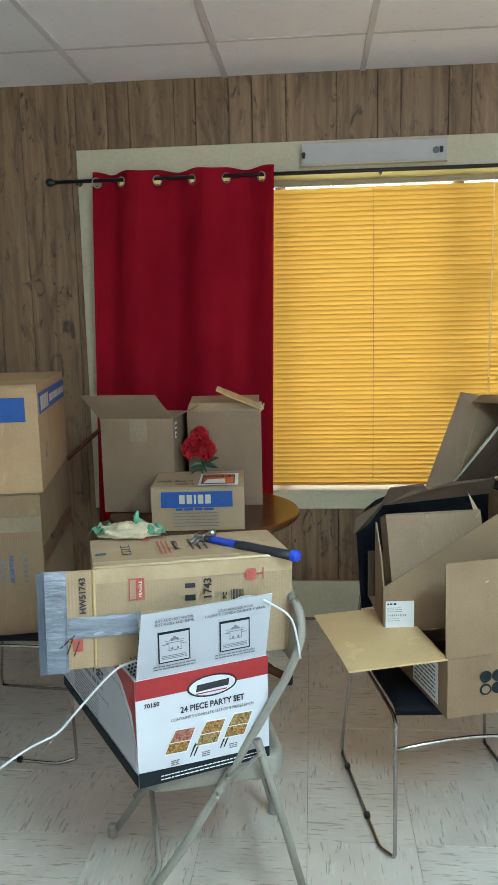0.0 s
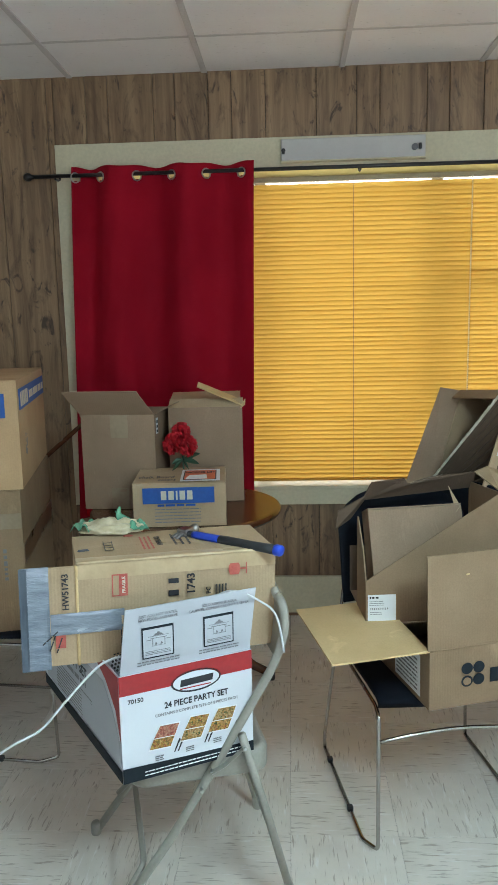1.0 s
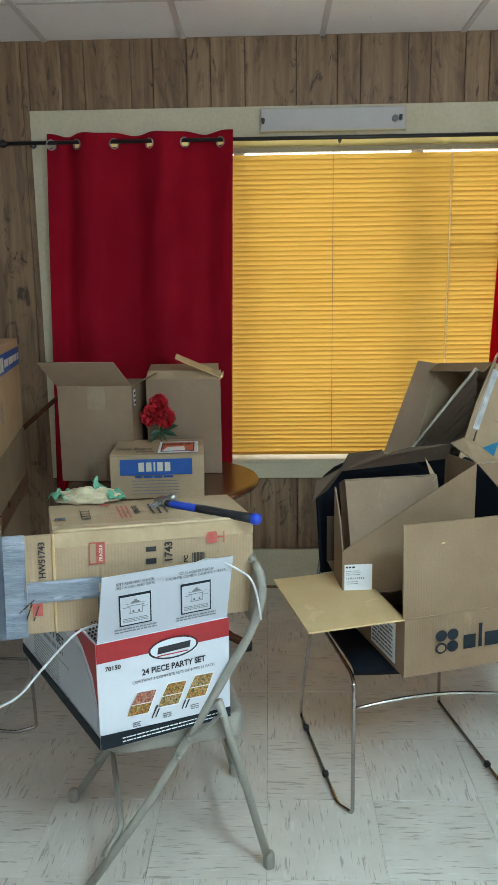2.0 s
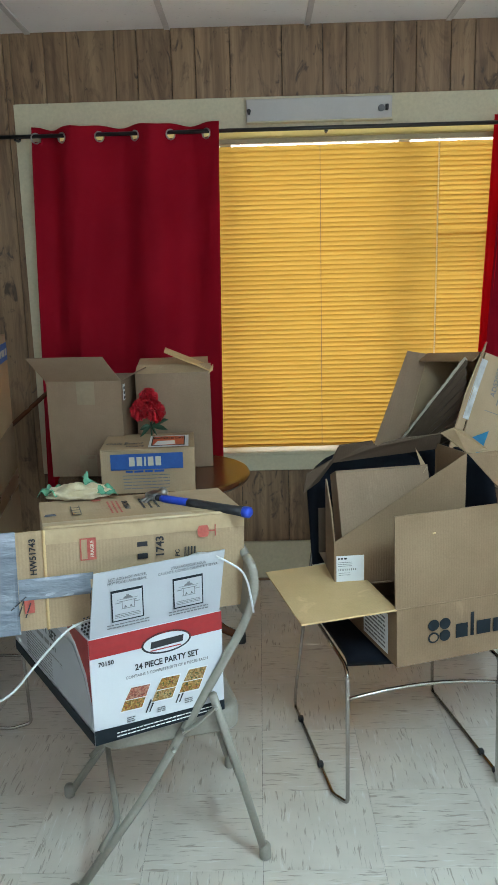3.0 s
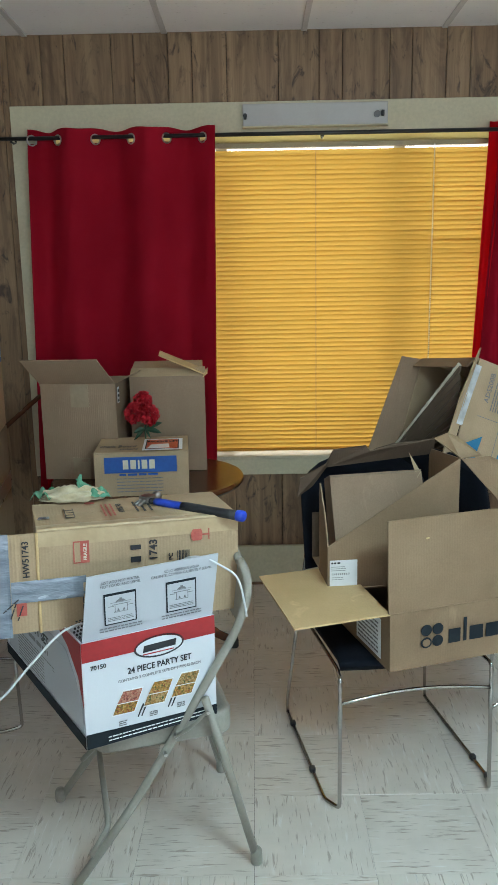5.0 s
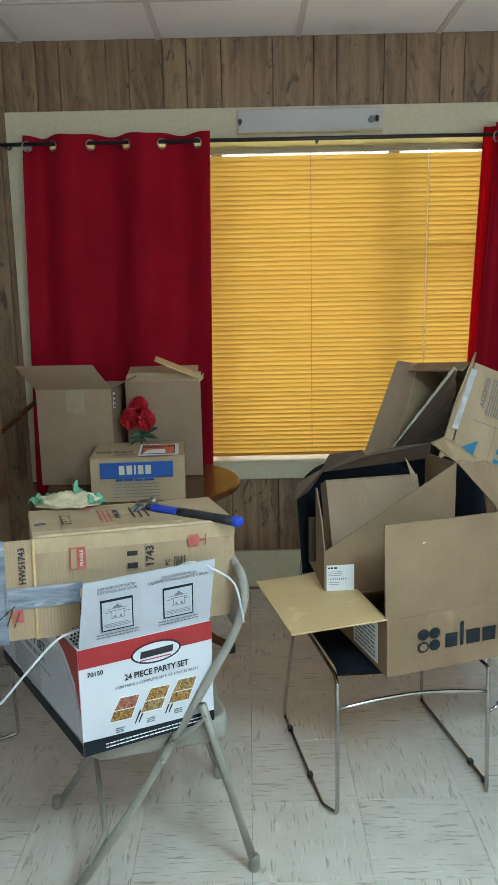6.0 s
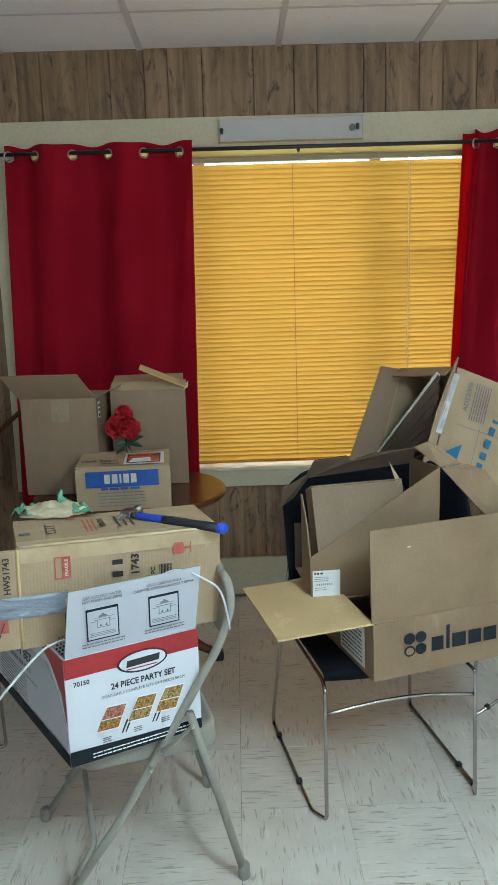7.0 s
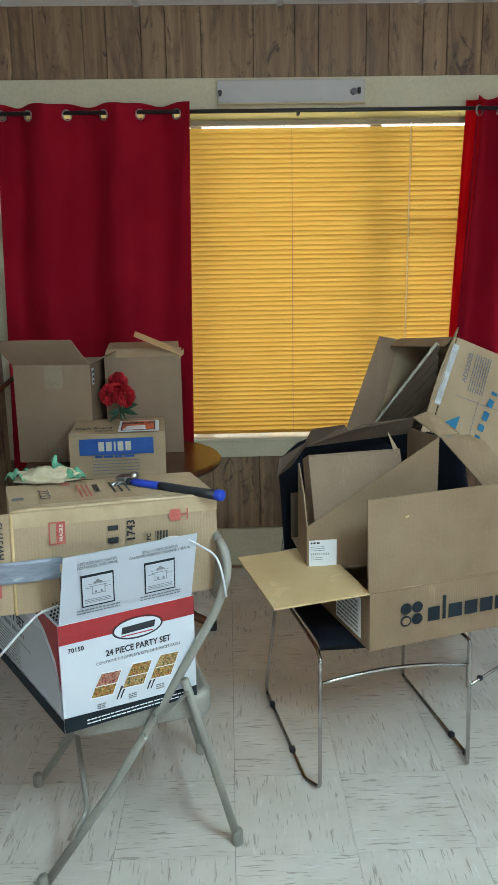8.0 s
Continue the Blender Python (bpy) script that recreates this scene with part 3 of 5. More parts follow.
for x in (-1.36, 0.0, 1.36):
    part("bracket", tube([(x, 0, -0.012), (x, 0.04, -0.012), (x, 0.071, -0.004), (x, 0.071, 0.02)], 0.005, 8), ROD_BLACK, rod)


def curtain(name, eyes, top, bottom, left_out, right_out, seed, label, fold=0.044):
    """Eyelet curtain that weaves round the rod; eyes are the eyelets' places along the rod."""
    ob = thing(name, pose(0, WALL - 0.09, 0), label, "curtain", "pair of red curtains")
    nx, nz = 150, 90
    x_lo, x_hi = eyes[0] - left_out[0], eyes[-1] + right_out[0]
    bm, rows = bmesh.new(), []
    for j in range(nz + 1):
        f = j / nz
        z = top + (bottom - top) * f ** 1.15
        row = []
        for i in range(nx + 1):
            x = x_lo + (x_hi - x_lo) * i / nx
            k = np.interp(x, eyes, range(len(eyes))) if eyes[0] <= x <= eyes[-1] else (0 + (x - eyes[0]) / 0.15 if x < eyes[0] else len(eyes) - 1 + (x - eyes[-1]) / 0.15)
            amp = fold * (1 - 0.3 * f)
            y = amp * math.sin(math.pi * k) + 0.012 * f * noise.noise((x * 5 + seed, f * 2, 0)) + 0.007 * noise.noise((x * 17 + 3 * f, f * 1.4, seed)) + 0.004 * (1 - abs(noise.noise((x * 9 - f, f * 0.8, seed + 4))) * 2)
            drift = (left_out[1] * (1 - i / nx) + right_out[1] * i / nx) * f
            wav = 0.004 * math.sin(math.pi * k * 2 + 1) * (1 - min(1, f * 8))
            row.append(bm.verts.new((x + drift, y, z + wav)))
        rows.append(row)
    for j in range(nz):
        for i in range(nx):
            c = (rows[j][i].co + rows[j + 1][i + 1].co) / 2
            if any((c.x - e) ** 2 + (c.z - 2.092) ** 2 < 0.0175 ** 2 for e in eyes):
                continue
            bm.faces.new((rows[j][i], rows[j + 1][i], rows[j + 1][i + 1], rows[j][i + 1]))
    for v in [v for v in bm.verts if not v.link_faces]:
        bm.verts.remove(v)
    p = part("cloth", bm, RED_CLOTH, ob, smooth=True)
    sol = p.modifiers.new("thickness", "SOLIDIFY")
    sol.thickness = 0.0014
    for k, e in enumerate(eyes):
        ring = bmesh.new()
        slope = 1 if k % 2 == 0 else -1
        pts = [(0.0205 * math.cos(a), 0, 0.0205 * math.sin(a)) for a in (2 * math.pi * q / 28 for q in range(29))]
        tube(pts, 0.0052, 8, ring, 0.6)
        g = part("eyelet", ring, NICKEL, ob, smooth=True)
        g.matrix_basis = pose(e, 0, 2.092, 0, 0, slope * 34)
    return ob


curtain_west = curtain("curtain", [-0.449, -0.335, -0.171, -0.015, 0.140, 0.296], 2.135, 0.520, (0.013, -0.055), (0.058, -0.032), 3.0, "deep red eyelet curtain hanging from the black rod")
curtain_east = curtain("curtain", [1.600, 1.70, 1.80, 1.92, 2.05, 2.17], 2.150, 0.520, (0.004, -0.085), (0.05, 0.03), 9.0, "deep red eyelet curtain, gathered, lit at its edge", 0.052)

# brighter, more translucent copy of the curtain cloth, for its lit edges
LIT_EDGE_CLOTH = cloth("lit_edge_red_cloth", (0.62, 0.010, 0.022), (0.72, 0.016, 0.030), 0.75)


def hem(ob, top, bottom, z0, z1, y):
    """Narrow added edge of a curtain, one layer, brightened for the daylight in it; top and bottom = from, to."""
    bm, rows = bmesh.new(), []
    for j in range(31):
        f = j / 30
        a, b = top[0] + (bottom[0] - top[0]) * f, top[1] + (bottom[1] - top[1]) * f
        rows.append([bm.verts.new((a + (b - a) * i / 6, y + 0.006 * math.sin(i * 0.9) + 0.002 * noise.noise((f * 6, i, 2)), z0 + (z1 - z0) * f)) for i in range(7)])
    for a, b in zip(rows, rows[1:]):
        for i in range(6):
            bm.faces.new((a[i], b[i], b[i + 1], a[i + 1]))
    p = part("hem", bm, LIT_EDGE_CLOTH, ob, "single layer of cloth, daylight put into its brighter red", smooth=True)
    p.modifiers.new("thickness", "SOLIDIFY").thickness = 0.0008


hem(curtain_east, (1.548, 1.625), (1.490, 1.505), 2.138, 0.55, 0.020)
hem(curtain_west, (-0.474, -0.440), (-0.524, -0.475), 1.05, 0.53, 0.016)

# ---------- the round table ----------
table = thing("round_table", pose(0.088, 2.778, 0), "dark mahogany round pedestal table with black feet", "table")
part("tabletop", lathe([(0, 0.707), (0.350, 0.707), (0.362, 0.710), (0.369, 0.719), (0.369, 0.728), (0.364, 0.735), (0.355, 0.737), (0, 0.737)], 96), MAHOGANY, table, smooth=False)
part("column", lathe([(0, 0.08), (0.05, 0.08), (0.045, 0.14), (0.033, 0.2), (0.030, 0.45), (0.036, 0.6), (0.055, 0.68), (0.12, 0.706), (0, 0.706)], 28), MAHOGANY, table, smooth=True)
for a in (5, 95, 185, 275):
    lg = part("leg", tube(rounded([(0.03, 0, 0.26), (0.11, 0, 0.24), (0.20, 0, 0.09), (0.315, 0, 0.028)], 0.06, 5), [0.024] * 6 + [0.021] * 6 + [0.017] * 2, 12), MAHOGANY, table, smooth=True)
    lg.matrix_basis = pose(0, 0, 0, 0, 0, a)
    part("foot_cap", block(0.285, 0.335, -0.022, 0.022, 0.0, 0.048, 0.014, 4), BLACK_PLASTIC, lg)

# ---------- stackable sled chairs ----------


def sled_chair(m, label):
    ob = thing("sled_chair", m, label, "chair", "navy stacking chairs")
    hw, wide, hd, r = 0.2235, 0.250, 0.2635, 0.0056
    for s in (-1, 1):
        x = s * hw
        xr = s * wide
        side = part("side_frame", tube(rounded([(xr, hd, r), (xr, -hd + 0.058, r), (x, -hd, r + 0.008), (x * 0.985, -hd + 0.012, 0.398), (x * 0.955, -hd + 0.06, 0.403), (x * 0.955, hd - 0.06, 0.394)], 0.014, 5), r, 10), CHROME, ob, smooth=True)
        for y in ((-0.069, 0.186) if s < 0 else (-0.205, -0.110)):
            part("glide", block(xr - 0.0085, xr + 0.0085, y - 0.009, y + 0.009, 0.0, 0.017, 0.004, 3), BLACK_PLASTIC, side)
        part("rear_leg", tube(rounded([(xr, hd, r), (xr, hd + 0.004, 0.05), (x * 0.99, hd - 0.050, 0.40), (x * 0.90, hd - 0.045, 0.54), (x * 0.86, hd - 0.041, 0.60)], 0.06, 6), r, 10), CHROME, ob, smooth=True)
    part("crossbar", tube([(-hw + 0.006 + 2 * (hw - 0.006) * k / 16, -hd + 0.010, 0.326 + 0.020 * math.sin(math.pi * k / 16)) for k in range(17)], 0.0052, 10), CHROME, ob, smooth=True)
    st, rows = bmesh.new(), []
    prof = [(-0.224, 0.408), (-0.227, 0.416), (-0.219, 0.424), (-0.195, 0.428), (-0.10, 0.424), (0.05, 0.414), (0.17, 0.412), (0.215, 0.420)]
    for lift in (0, -0.014):
        for y, z in prof:
            rows.append([st.verts.new((-0.212 + 0.424 * i / 12, y + (0.008 if lift and y < -0.21 else 0), z + lift + 0.010 * (2 * i / 12 - 1) ** 2)) for i in range(13)])
    n = len(prof)
    for a, b in list(zip(rows[:n], rows[1:n])) + [(b, a) for a, b in zip(rows[n:], rows[n + 1:])]:
        for i in range(12):
            st.faces.new((a[i], a[i + 1], b[i + 1], b[i]))
    for i in range(12):
        st.faces.new((rows[0][i], rows[n][i], rows[n][i + 1], rows[0][i + 1]))
        st.faces.new((rows[n - 1][i], rows[n - 1][i + 1], rows[2 * n - 1][i + 1], rows[2 * n - 1][i]))
    for j in range(n - 1):
        st.faces.new((rows[j][0], rows[j + 1][0], rows[n + j + 1][0], rows[n + j][0]))
        st.faces.new((rows[j][12], rows[n + j][12], rows[n + j + 1][12], rows[j + 1][12]))
    part("seat", st, NAVY, ob, smooth=True)
    bk, rows = bmesh.new(), []
    for j in range(9):
        z = 0.545 + 0.345 * j / 8
        for off in (0.0, 0.018):
            rows.append([bk.verts.new((-0.199 + 0.424 * i / 12, 0.228 + 0.20 * (z - 0.545) - 0.030 + 0.030 * (1 - (2 * i / 12 - 1) ** 2) + off, z - 0.085 * (j / 8) ** 2 * (2 * i / 12 - 1) ** 4)) for i in range(13)])
    for j in range(8):
        a, b, c, d = rows[2 * j], rows[2 * j + 2], rows[2 * j + 1], rows[2 * j + 3]
        for i in range(12):
            bk.faces.new((a[i], a[i + 1], b[i + 1], b[i]))
            bk.faces.new((c[i + 1], c[i], d[i], d[i + 1]))
        bk.faces.new((a[0], b[0], d[0], c[0]))
        bk.faces.new((a[12], c[12], d[12], b[12]))
    for a, c in ((rows[0], rows[1]), (rows[17], rows[16])):
        for i in range(12):
            bk.faces.new((a[i], c[i], c[i + 1], a[i + 1]))
    part("backrest", bk, NAVY, ob, smooth=True)
    return ob


chair = sled_chair(pose(0.895, 2.089, 0, 0, 0, 10.4), "navy padded stacking chair on chromed sled legs, cartons on its seat")
c3 = copy_thing(chair, pose(1.345, 2.665, 0, 0, 0, 129))
c3["label"] = "navy stacking chair turned aside, a torn carton on its seat"
c2 = copy_thing(chair, pose(-0.532, 2.470, 0, 0, 0, 84))
c2["label"] = "navy stacking chair on chromed legs under stacked cartons"

# ---------- beige folding chair ----------
fold = thing("folding_chair", pose(0.209, 1.7323, 0, 0, 0, -74.5), "beige enamelled steel folding chair carrying two boxes", "chair")
for s in (-1, 1):
    x = 0.198 * s
    up = part("side_tube", tube(rounded([(x, -0.235, 0.012), (x, -0.066, 0.230), (x, 0.093, 0.475), (x, 0.201, 0.648), (x, 0.229, 0.735), (x * 0.96, 0.226, 0.785), (x * 0.80, 0.220, 0.800)], 0.05, 5), 0.0108, 14), BEIGE_ENAMEL, fold, smooth=True)
    part("foot_cap", lathe([(0, 0), (0.014, 0), (0.0155, 0.006), (0.0145, 0.03), (0.0108, 0.036), (0, 0.037)], 16), BEIGE_ENAMEL, up, smooth=True).matrix_basis = pose(x, -0.240, 0)
    rear = part("rear_leg", tube([(x * 1.09, 0.113, 0.490), (x * 1.05, 0.172, 0.27), (x, 0.235, 0.020)], 0.0100, 14), BEIGE_ENAMEL, fold, smooth=True)
    part("foot_cap", lathe([(0, 0), (0.014, 0), (0.0158, 0.006), (0.0148, 0.036), (0.0108, 0.042), (0, 0.043)], 16), BEIGE_ENAMEL, rear, "worn pale rubber foot", smooth=True).matrix_basis = pose(x, 0.237, 0)
    part("link_bar", tube([(x * 1.08, 0.038, 0.402), (x * 1.10, 0.070, 0.418), (x * 1.13, 0.118, 0.460)], 0.0085, 8, flat=0.35), BEIGE_ENAMEL, fold)
    for y, z in ((0.040, 0.404), (0.117, 0.459), (0.014, 0.360)):
        part("rivet", tube([(x * 1.03, y, z), (x * (1.17 if z > 0.45 else 1.11), y, z)], 0.0042, 10), NICKEL, fold)
part("top_bend", tube(rounded([(0.1584, 0.220, 0.800), (0.10, 0.222, 0.806), (-0.10, 0.222, 0.806), (-0.1584, 0.220, 0.800)], 0.05, 5), 0.0108, 12), BEIGE_ENAMEL, fold, smooth=True)
part("backrest", sheet((-0.190, 0.205, 0.655), (0.38, 0, 0), (0, 0.020, 0.125), 0.006, 12, 4, 0.0, 0, None, 0.006), BEIGE_ENAMEL, fold)


def seat_pan(hx, y0, y1, z0, z1, radius):
    """Pressed steel seat: rounded corners, rolled rim, dished middle."""
    def ring(inset, z):
        pts = []
        for cx, cy, a0 in ((hx, y1, 0), (-hx, y1, 90), (-hx, y0, 180), (hx, y0, 270)):
            sx, sy = (1 if cx > 0 else -1), (1 if cy == y1 else -1)
            for k in range(7):
                a = radians(a0 + 15 * k)
                pts.append(bm.verts.new((cx - sx * radius + (radius - inset) * math.cos(a), cy - sy * radius + (radius - inset) * math.sin(a), z)))
        return pts
    bm = bmesh.new()
    rings = [ring(i, z) for i, z in ((0.012, z0), (0.001, z0 + 0.002), (0.0, z0 + 0.008), (0.0, z1 - 0.012), (0.004, z1 - 0.004), (0.012, z1), (0.022, z1 - 0.003), (0.030, z1 - 0.009))]
    for a, b in zip(rings, rings[1:]):
        for k in range(28):
            bm.faces.new((a[k], a[(k + 1) % 28], b[(k + 1) % 28], b[k]))
    bm.faces.new(rings[0][::-1])
    bm.faces.new(rings[-1])
    return bm


part("seat", seat_pan(0.184, -0.150, 0.190, 0.366, 0.4265, 0.045), BEIGE_ENAMEL, fold, smooth=True)
part("stretcher", tube(rounded([(0.198, -0.172, 0.115), (0.180, -0.128, 0.168), (0.150, -0.126, 0.174), (-0.150, -0.126, 0.174), (-0.180, -0.128, 0.168), (-0.198, -0.172, 0.115)], 0.03, 5), 0.0078, 10), BEIGE_ENAMEL, fold, smooth=True)
part("stretcher", tube([(-0.200, 0.192, 0.19), (0.200, 0.192, 0.19)], 0.0075, 10), BEIGE_ENAMEL, fold, smooth=True)

# ---------- boxes on the folding chair ----------
PW, PD, PH = 0.320, 0.585, 0.257
party = thing("party_set_box", corner_pose(0.1152, 1.4484, 0.4275, 27.1, PW, PD), "white and red printed party set box with its front flap up", "box")
carton_body(party, PW, PD, PH, WHITE_CARD, 0.003, 0.0008, 2.0)
fp = side_plane("front", PW, PD, PH)
lp = side_plane("left", PW, PD, PH)
part("flap", sheet((-PW / 2 + 0.004, -PD / 2 + 0.001, PH), (PW - 0.008, 0, 0), (0.0175, -0.006, 0.151), 0.003, 12, 8, 0.0012, 5.0), GREY_CARD, party, "upright inner flap with printed instructions")
flat_print(party, fp, rect(0, PH - 0.047, PW, PH - 0.001), RED_PRINT, "red_band")
flat_print(party, fp, [(0, 0), (PW, 0), (PW, 0.026), (0.16, 0.030), (0, 0.036)], CHARCOAL_PRINT, "base_band")
flat_print(party, fp, oval(0.180, PH - 0.045, 0.061, 0.027), BLACK_PRINT, "logo_ring")
flat_print(party, fp @ Matrix.Translation((0, 0, 0.0008)), oval(0.180, PH - 0.045, 0.056, 0.0225), WHITE_CARD, "logo_field")
flat_print(party, fp @ Matrix.Translation((0, 0, 0.0016)), [(0.140, PH - 0.054), (0.219, PH - 0.052), (0.222, PH - 0.036), (0.143, PH - 0.038)], BLACK_PRINT, "logo_bar")
flat_print(party, fp @ Matrix.Translation((0, 0, 0.0016)), rect(0.140, PH - 0.0605, 0.215, PH - 0.058), RED_PRINT, "logo_line")
lettering(party, "70150", 0.0145, fp @ Matrix.Translation((0.036, PH - 0.064, 0.0006)), BLACK_PRINT)
lettering(party, "24 PIECE PARTY SET", 0.0205, fp @ Matrix.Translation((0.180, PH - 0.091, 0.0006)), BLACK_PRINT, squeeze=0.86)
lettering(party, "CONTAINS 3 COMPLETE SETS OF 8 PIECES EACH", 0.0098, fp @ Matrix.Translation((0.180, PH - 0.111, 0.0006)), GREY_PRINT, squeeze=0.95, bold=0.0)
for i, (x, a, b) in enumerate(((0.070, FOOD_RED, FOOD), (0.144, FOOD, FOOD_GREEN), (0.212, FOOD_GREEN, FOOD))):
    tray = fp @ Matrix.Translation((x - 0.008, 0.060 + 0.004 * i, 0.0002)) @ Matrix.Diagonal((1.12, 1.15, 1, 1))
    flat_print(party, tray, [(-0.002, 0.004), (0.046, 0.002), (0.068, 0.052), (0.024, 0.055)], WHITE_PAPER, "tray_picture")
    flat_print(party, tray @ Matrix.Translation((0, 0, 0.0008)), [(0.011, 0.029), (0.055, 0.027), (0.065, 0.050), (0.025, 0.052)], a, "food_picture")
    flat_print(party, tray @ Matrix.Translation((0, 0, 0.0008)), [(0.001, 0.007), (0.045, 0.005), (0.054, 0.025), (0.010, 0.027)], b, "food_picture")
    for dx in (0.052, 0.060):
        flat_print(party, tray, [(dx, -0.010), (dx + 0.002, -0.011), (dx + 0.012, 0.008), (dx + 0.0165, 0.012), (dx + 0.013, 0.017), (dx + 0.009, 0.010)], BLACK_PRINT, "cutlery_picture")
    bars(party, tray, 0.012, -0.012, 0.030, 3, 0.004, 0.002, GREY_PRINT, i, words=2)
bars(party, fp @ Matrix.Translation((0, 0, 0.0012)), 0.05, 0.0165, 0.29, 2, 0.0085, 0.0026, WHITE_PAPER, 8, words=22)
flat_print(party, lp, [(PD, PH - 0.001), (PD - 0.17, PH - 0.001), (PD - 0.085, 0.218), (PD - 0.03, 0.165), (PD, 0.10)], RED_PRINT, "red_corner")
flat_print(party, lp, [(0, 0), (PD, 0), (PD, 0.030), (0, 0.030)], CHARCOAL_PRINT, "base_band")
flat_print(party, lp @ Matrix.Translation((0, 0, 0.0008)), [(0.03, 0.036), (PD - 0.01, 0.036), (PD - 0.01, 0.100), (PD - 0.045, 0.155), (PD - 0.10, 0.208), (0.03, 0.208)], GREY_CARD, "text_field")
lettering(party, "PIECE PARTY SET", 0.036, lp @ Matrix.Translation((0.235, 0.172, 0.0018)), BLACK_PRINT)
bars(party, lp @ Matrix.Translation((0, 0, 0.0016)), 0.10, 0.135, 0.36, 1, 0.02, 0.012, GREY_PRINT, 12, words=5)
bars(party, lp @ Matrix.Translation((0, 0, 0.0016)), 0.12, 0.115, 0.40, 9, 0.0088, 0.0035, GREY_PRINT, 13, words=9)
# the flap's print: two framed drawings with their lines of text
ip = Matrix.Translation((-PW / 2 + 0.013, -PD / 2 + 0.0002, PH)) @ pose(0, 0, 0, 90 + 2.0)
for cx, words in ((0.083, "JUST ADD HOT WATER,\nHOT FOOD, AND SERVE."), (0.228, "SÓLO AGREGUE AGUA\nCALIENTE, COMIDA CALIENTE Y SERVA.")):
    q = ip @ Matrix.Translation((cx, 0, 0.0012))
    lettering(party, words, 0.0090, q @ Matrix.Translation((0, 0.126, 0.0004)), GREY_PRINT, squeeze=0.92, bold=0.0)
    flat_print(party, q, rect(-0.040, 0.030, 0.034, 0.104), CHARCOAL_PRINT, "picture_border")
    flat_print(party, q @ Matrix.Translation((0, 0, 0.0007)), rect(-0.0370, 0.0330, 0.0310, 0.0985), GREY_CARD, "picture_field")
    w = q @ Matrix.Translation((0, 0, 0.0014))
    flat_print(party, w, [(-0.014, 0.0825), (0.010, 0.0825), (0.005, 0.087), (0.001, 0.088), (0.001, 0.091), (-0.005, 0.091), (-0.005, 0.088), (-0.009, 0.087)], GREY_PRINT, "drawing")
    for x0, y0, x1, y1 in ((-0.022, 0.076, 0.018, 0.0772), (-0.016, 0.058, -0.0148, 0.076), (0.012, 0.058, 0.0132, 0.076), (-0.018, 0.058, 0.014, 0.0592), (0.013, 0.071, 0.026, 0.0722), (-0.031, 0.073, -0.018, 0.0742), (-0.026, 0.081, 0.022, 0.0818)):
        flat_print(party, w, rect(x0, y0, x1, y1), GREY_PRINT, "drawing")
    for x in (-0.008, 0.005):
        flat_print(party, w, [(x - 0.003, 0.0605), (x + 0.003, 0.0605), (x + 0.001, 0.066), (x - 0.001, 0.066)], GREY_PRINT, "drawing")
    bars(party, w, -0.033, 0.046, 0.026, 3, 0.0036, 0.0014, GREY_PRINT, int(cx * 900), words=6)
    bars(party, q, -0.052, 0.022, 0.046, 2, 0.0065, 0.0026, GREY_PRINT, int(cx * 700), words=11)

# the open box stands a little out of square
for ob in party.children:
    for v in ob.data.vertices:
        v.co.x -= 0.13 * max(0.0, v.co.y + PD / 2 - 0.02)

HW, HD, HH = 0.468, 0.240, 0.234
hmat = corner_pose(0.0102, 1.5175, 0.6815, 18.0, HW, HD, -1.4, -1.4)
shipping = thing("shipping_carton", hmat, "kraft shipping carton with grey-taped end flaps, lying on the party box", "carton")
carton_body(shipping, HW, HD, HH, KRAFT_PALE, 0.005, 0.0040, 7.0)
carton_lid(shipping, HW, HD, HH, KRAFT_PALE, 0.002, 3.0)
# flaps of the open left end, folded straight out
fl = 0.121
part("end_flap", sheet((-HW / 2 - fl, -HD / 2 + 0.001, 0.002), (fl, 0, 0), (0, 0, HH - 0.004), 0.005, 6, 8, 0.003, 2.0), KRAFT_PALE, shipping)
part("end_flap", sheet((-HW / 2 - fl, HD / 2 - 0.006, 0.006), (fl, 0, 0), (0, -HD * 0.9, 0), 0.005, 6, 6, 0.003, 6.0), KRAFT_PALE, shipping)
sp, st = side_plane("front", HW, HD, HH), side_plane("top", HW, HD, HH)
for k, (o, u, v) in enumerate((((-HW / 2 - fl - 0.002, -HD / 2 - 0.0035, -0.004), (0.062, 0, 0), (0, 0, HH + 0.006)), ((-HW / 2 - 0.060, -HD / 2 - 0.0045, 0.075), (0.165, 0, 0), (0, 0, 0.050)))):
    part("tape", sheet(o, u, v, 0.0012, 10, 16, 0.0022, 1.0 + k), DUCT_TAPE, shipping, "crinkled silver-grey duct tape")
# wrapped edge of the tape, its shade painted as a darker strip
part("tape", sheet((-HW / 2 - fl - 0.004, -HD / 2 - 0.0052, -0.003), (0.017, 0, 0), (0, 0, HH + 0.004), 0.0012, 4, 16, 0.0010, 9.0), TAPE_SHADE, shipping, "duct tape wrapped round the flap's edge, shade in its colour")
for o, u, v, sd in (((-HW / 2, -HD / 2 - 0.003, HH - 0.034), (HW, 0, 0), (0, 0, 0.036), 3.0), ((-HW / 2, -HD / 2 - 0.002, HH + 0.0075), (HW, 0, 0), (0, 0.030, 0), 4.0)):
    part("tape", sheet(o, u, v, 0.0008, 22, 5, 0.0022, sd), CLEAR_GLOSS, shipping, "shiny clear parcel tape")

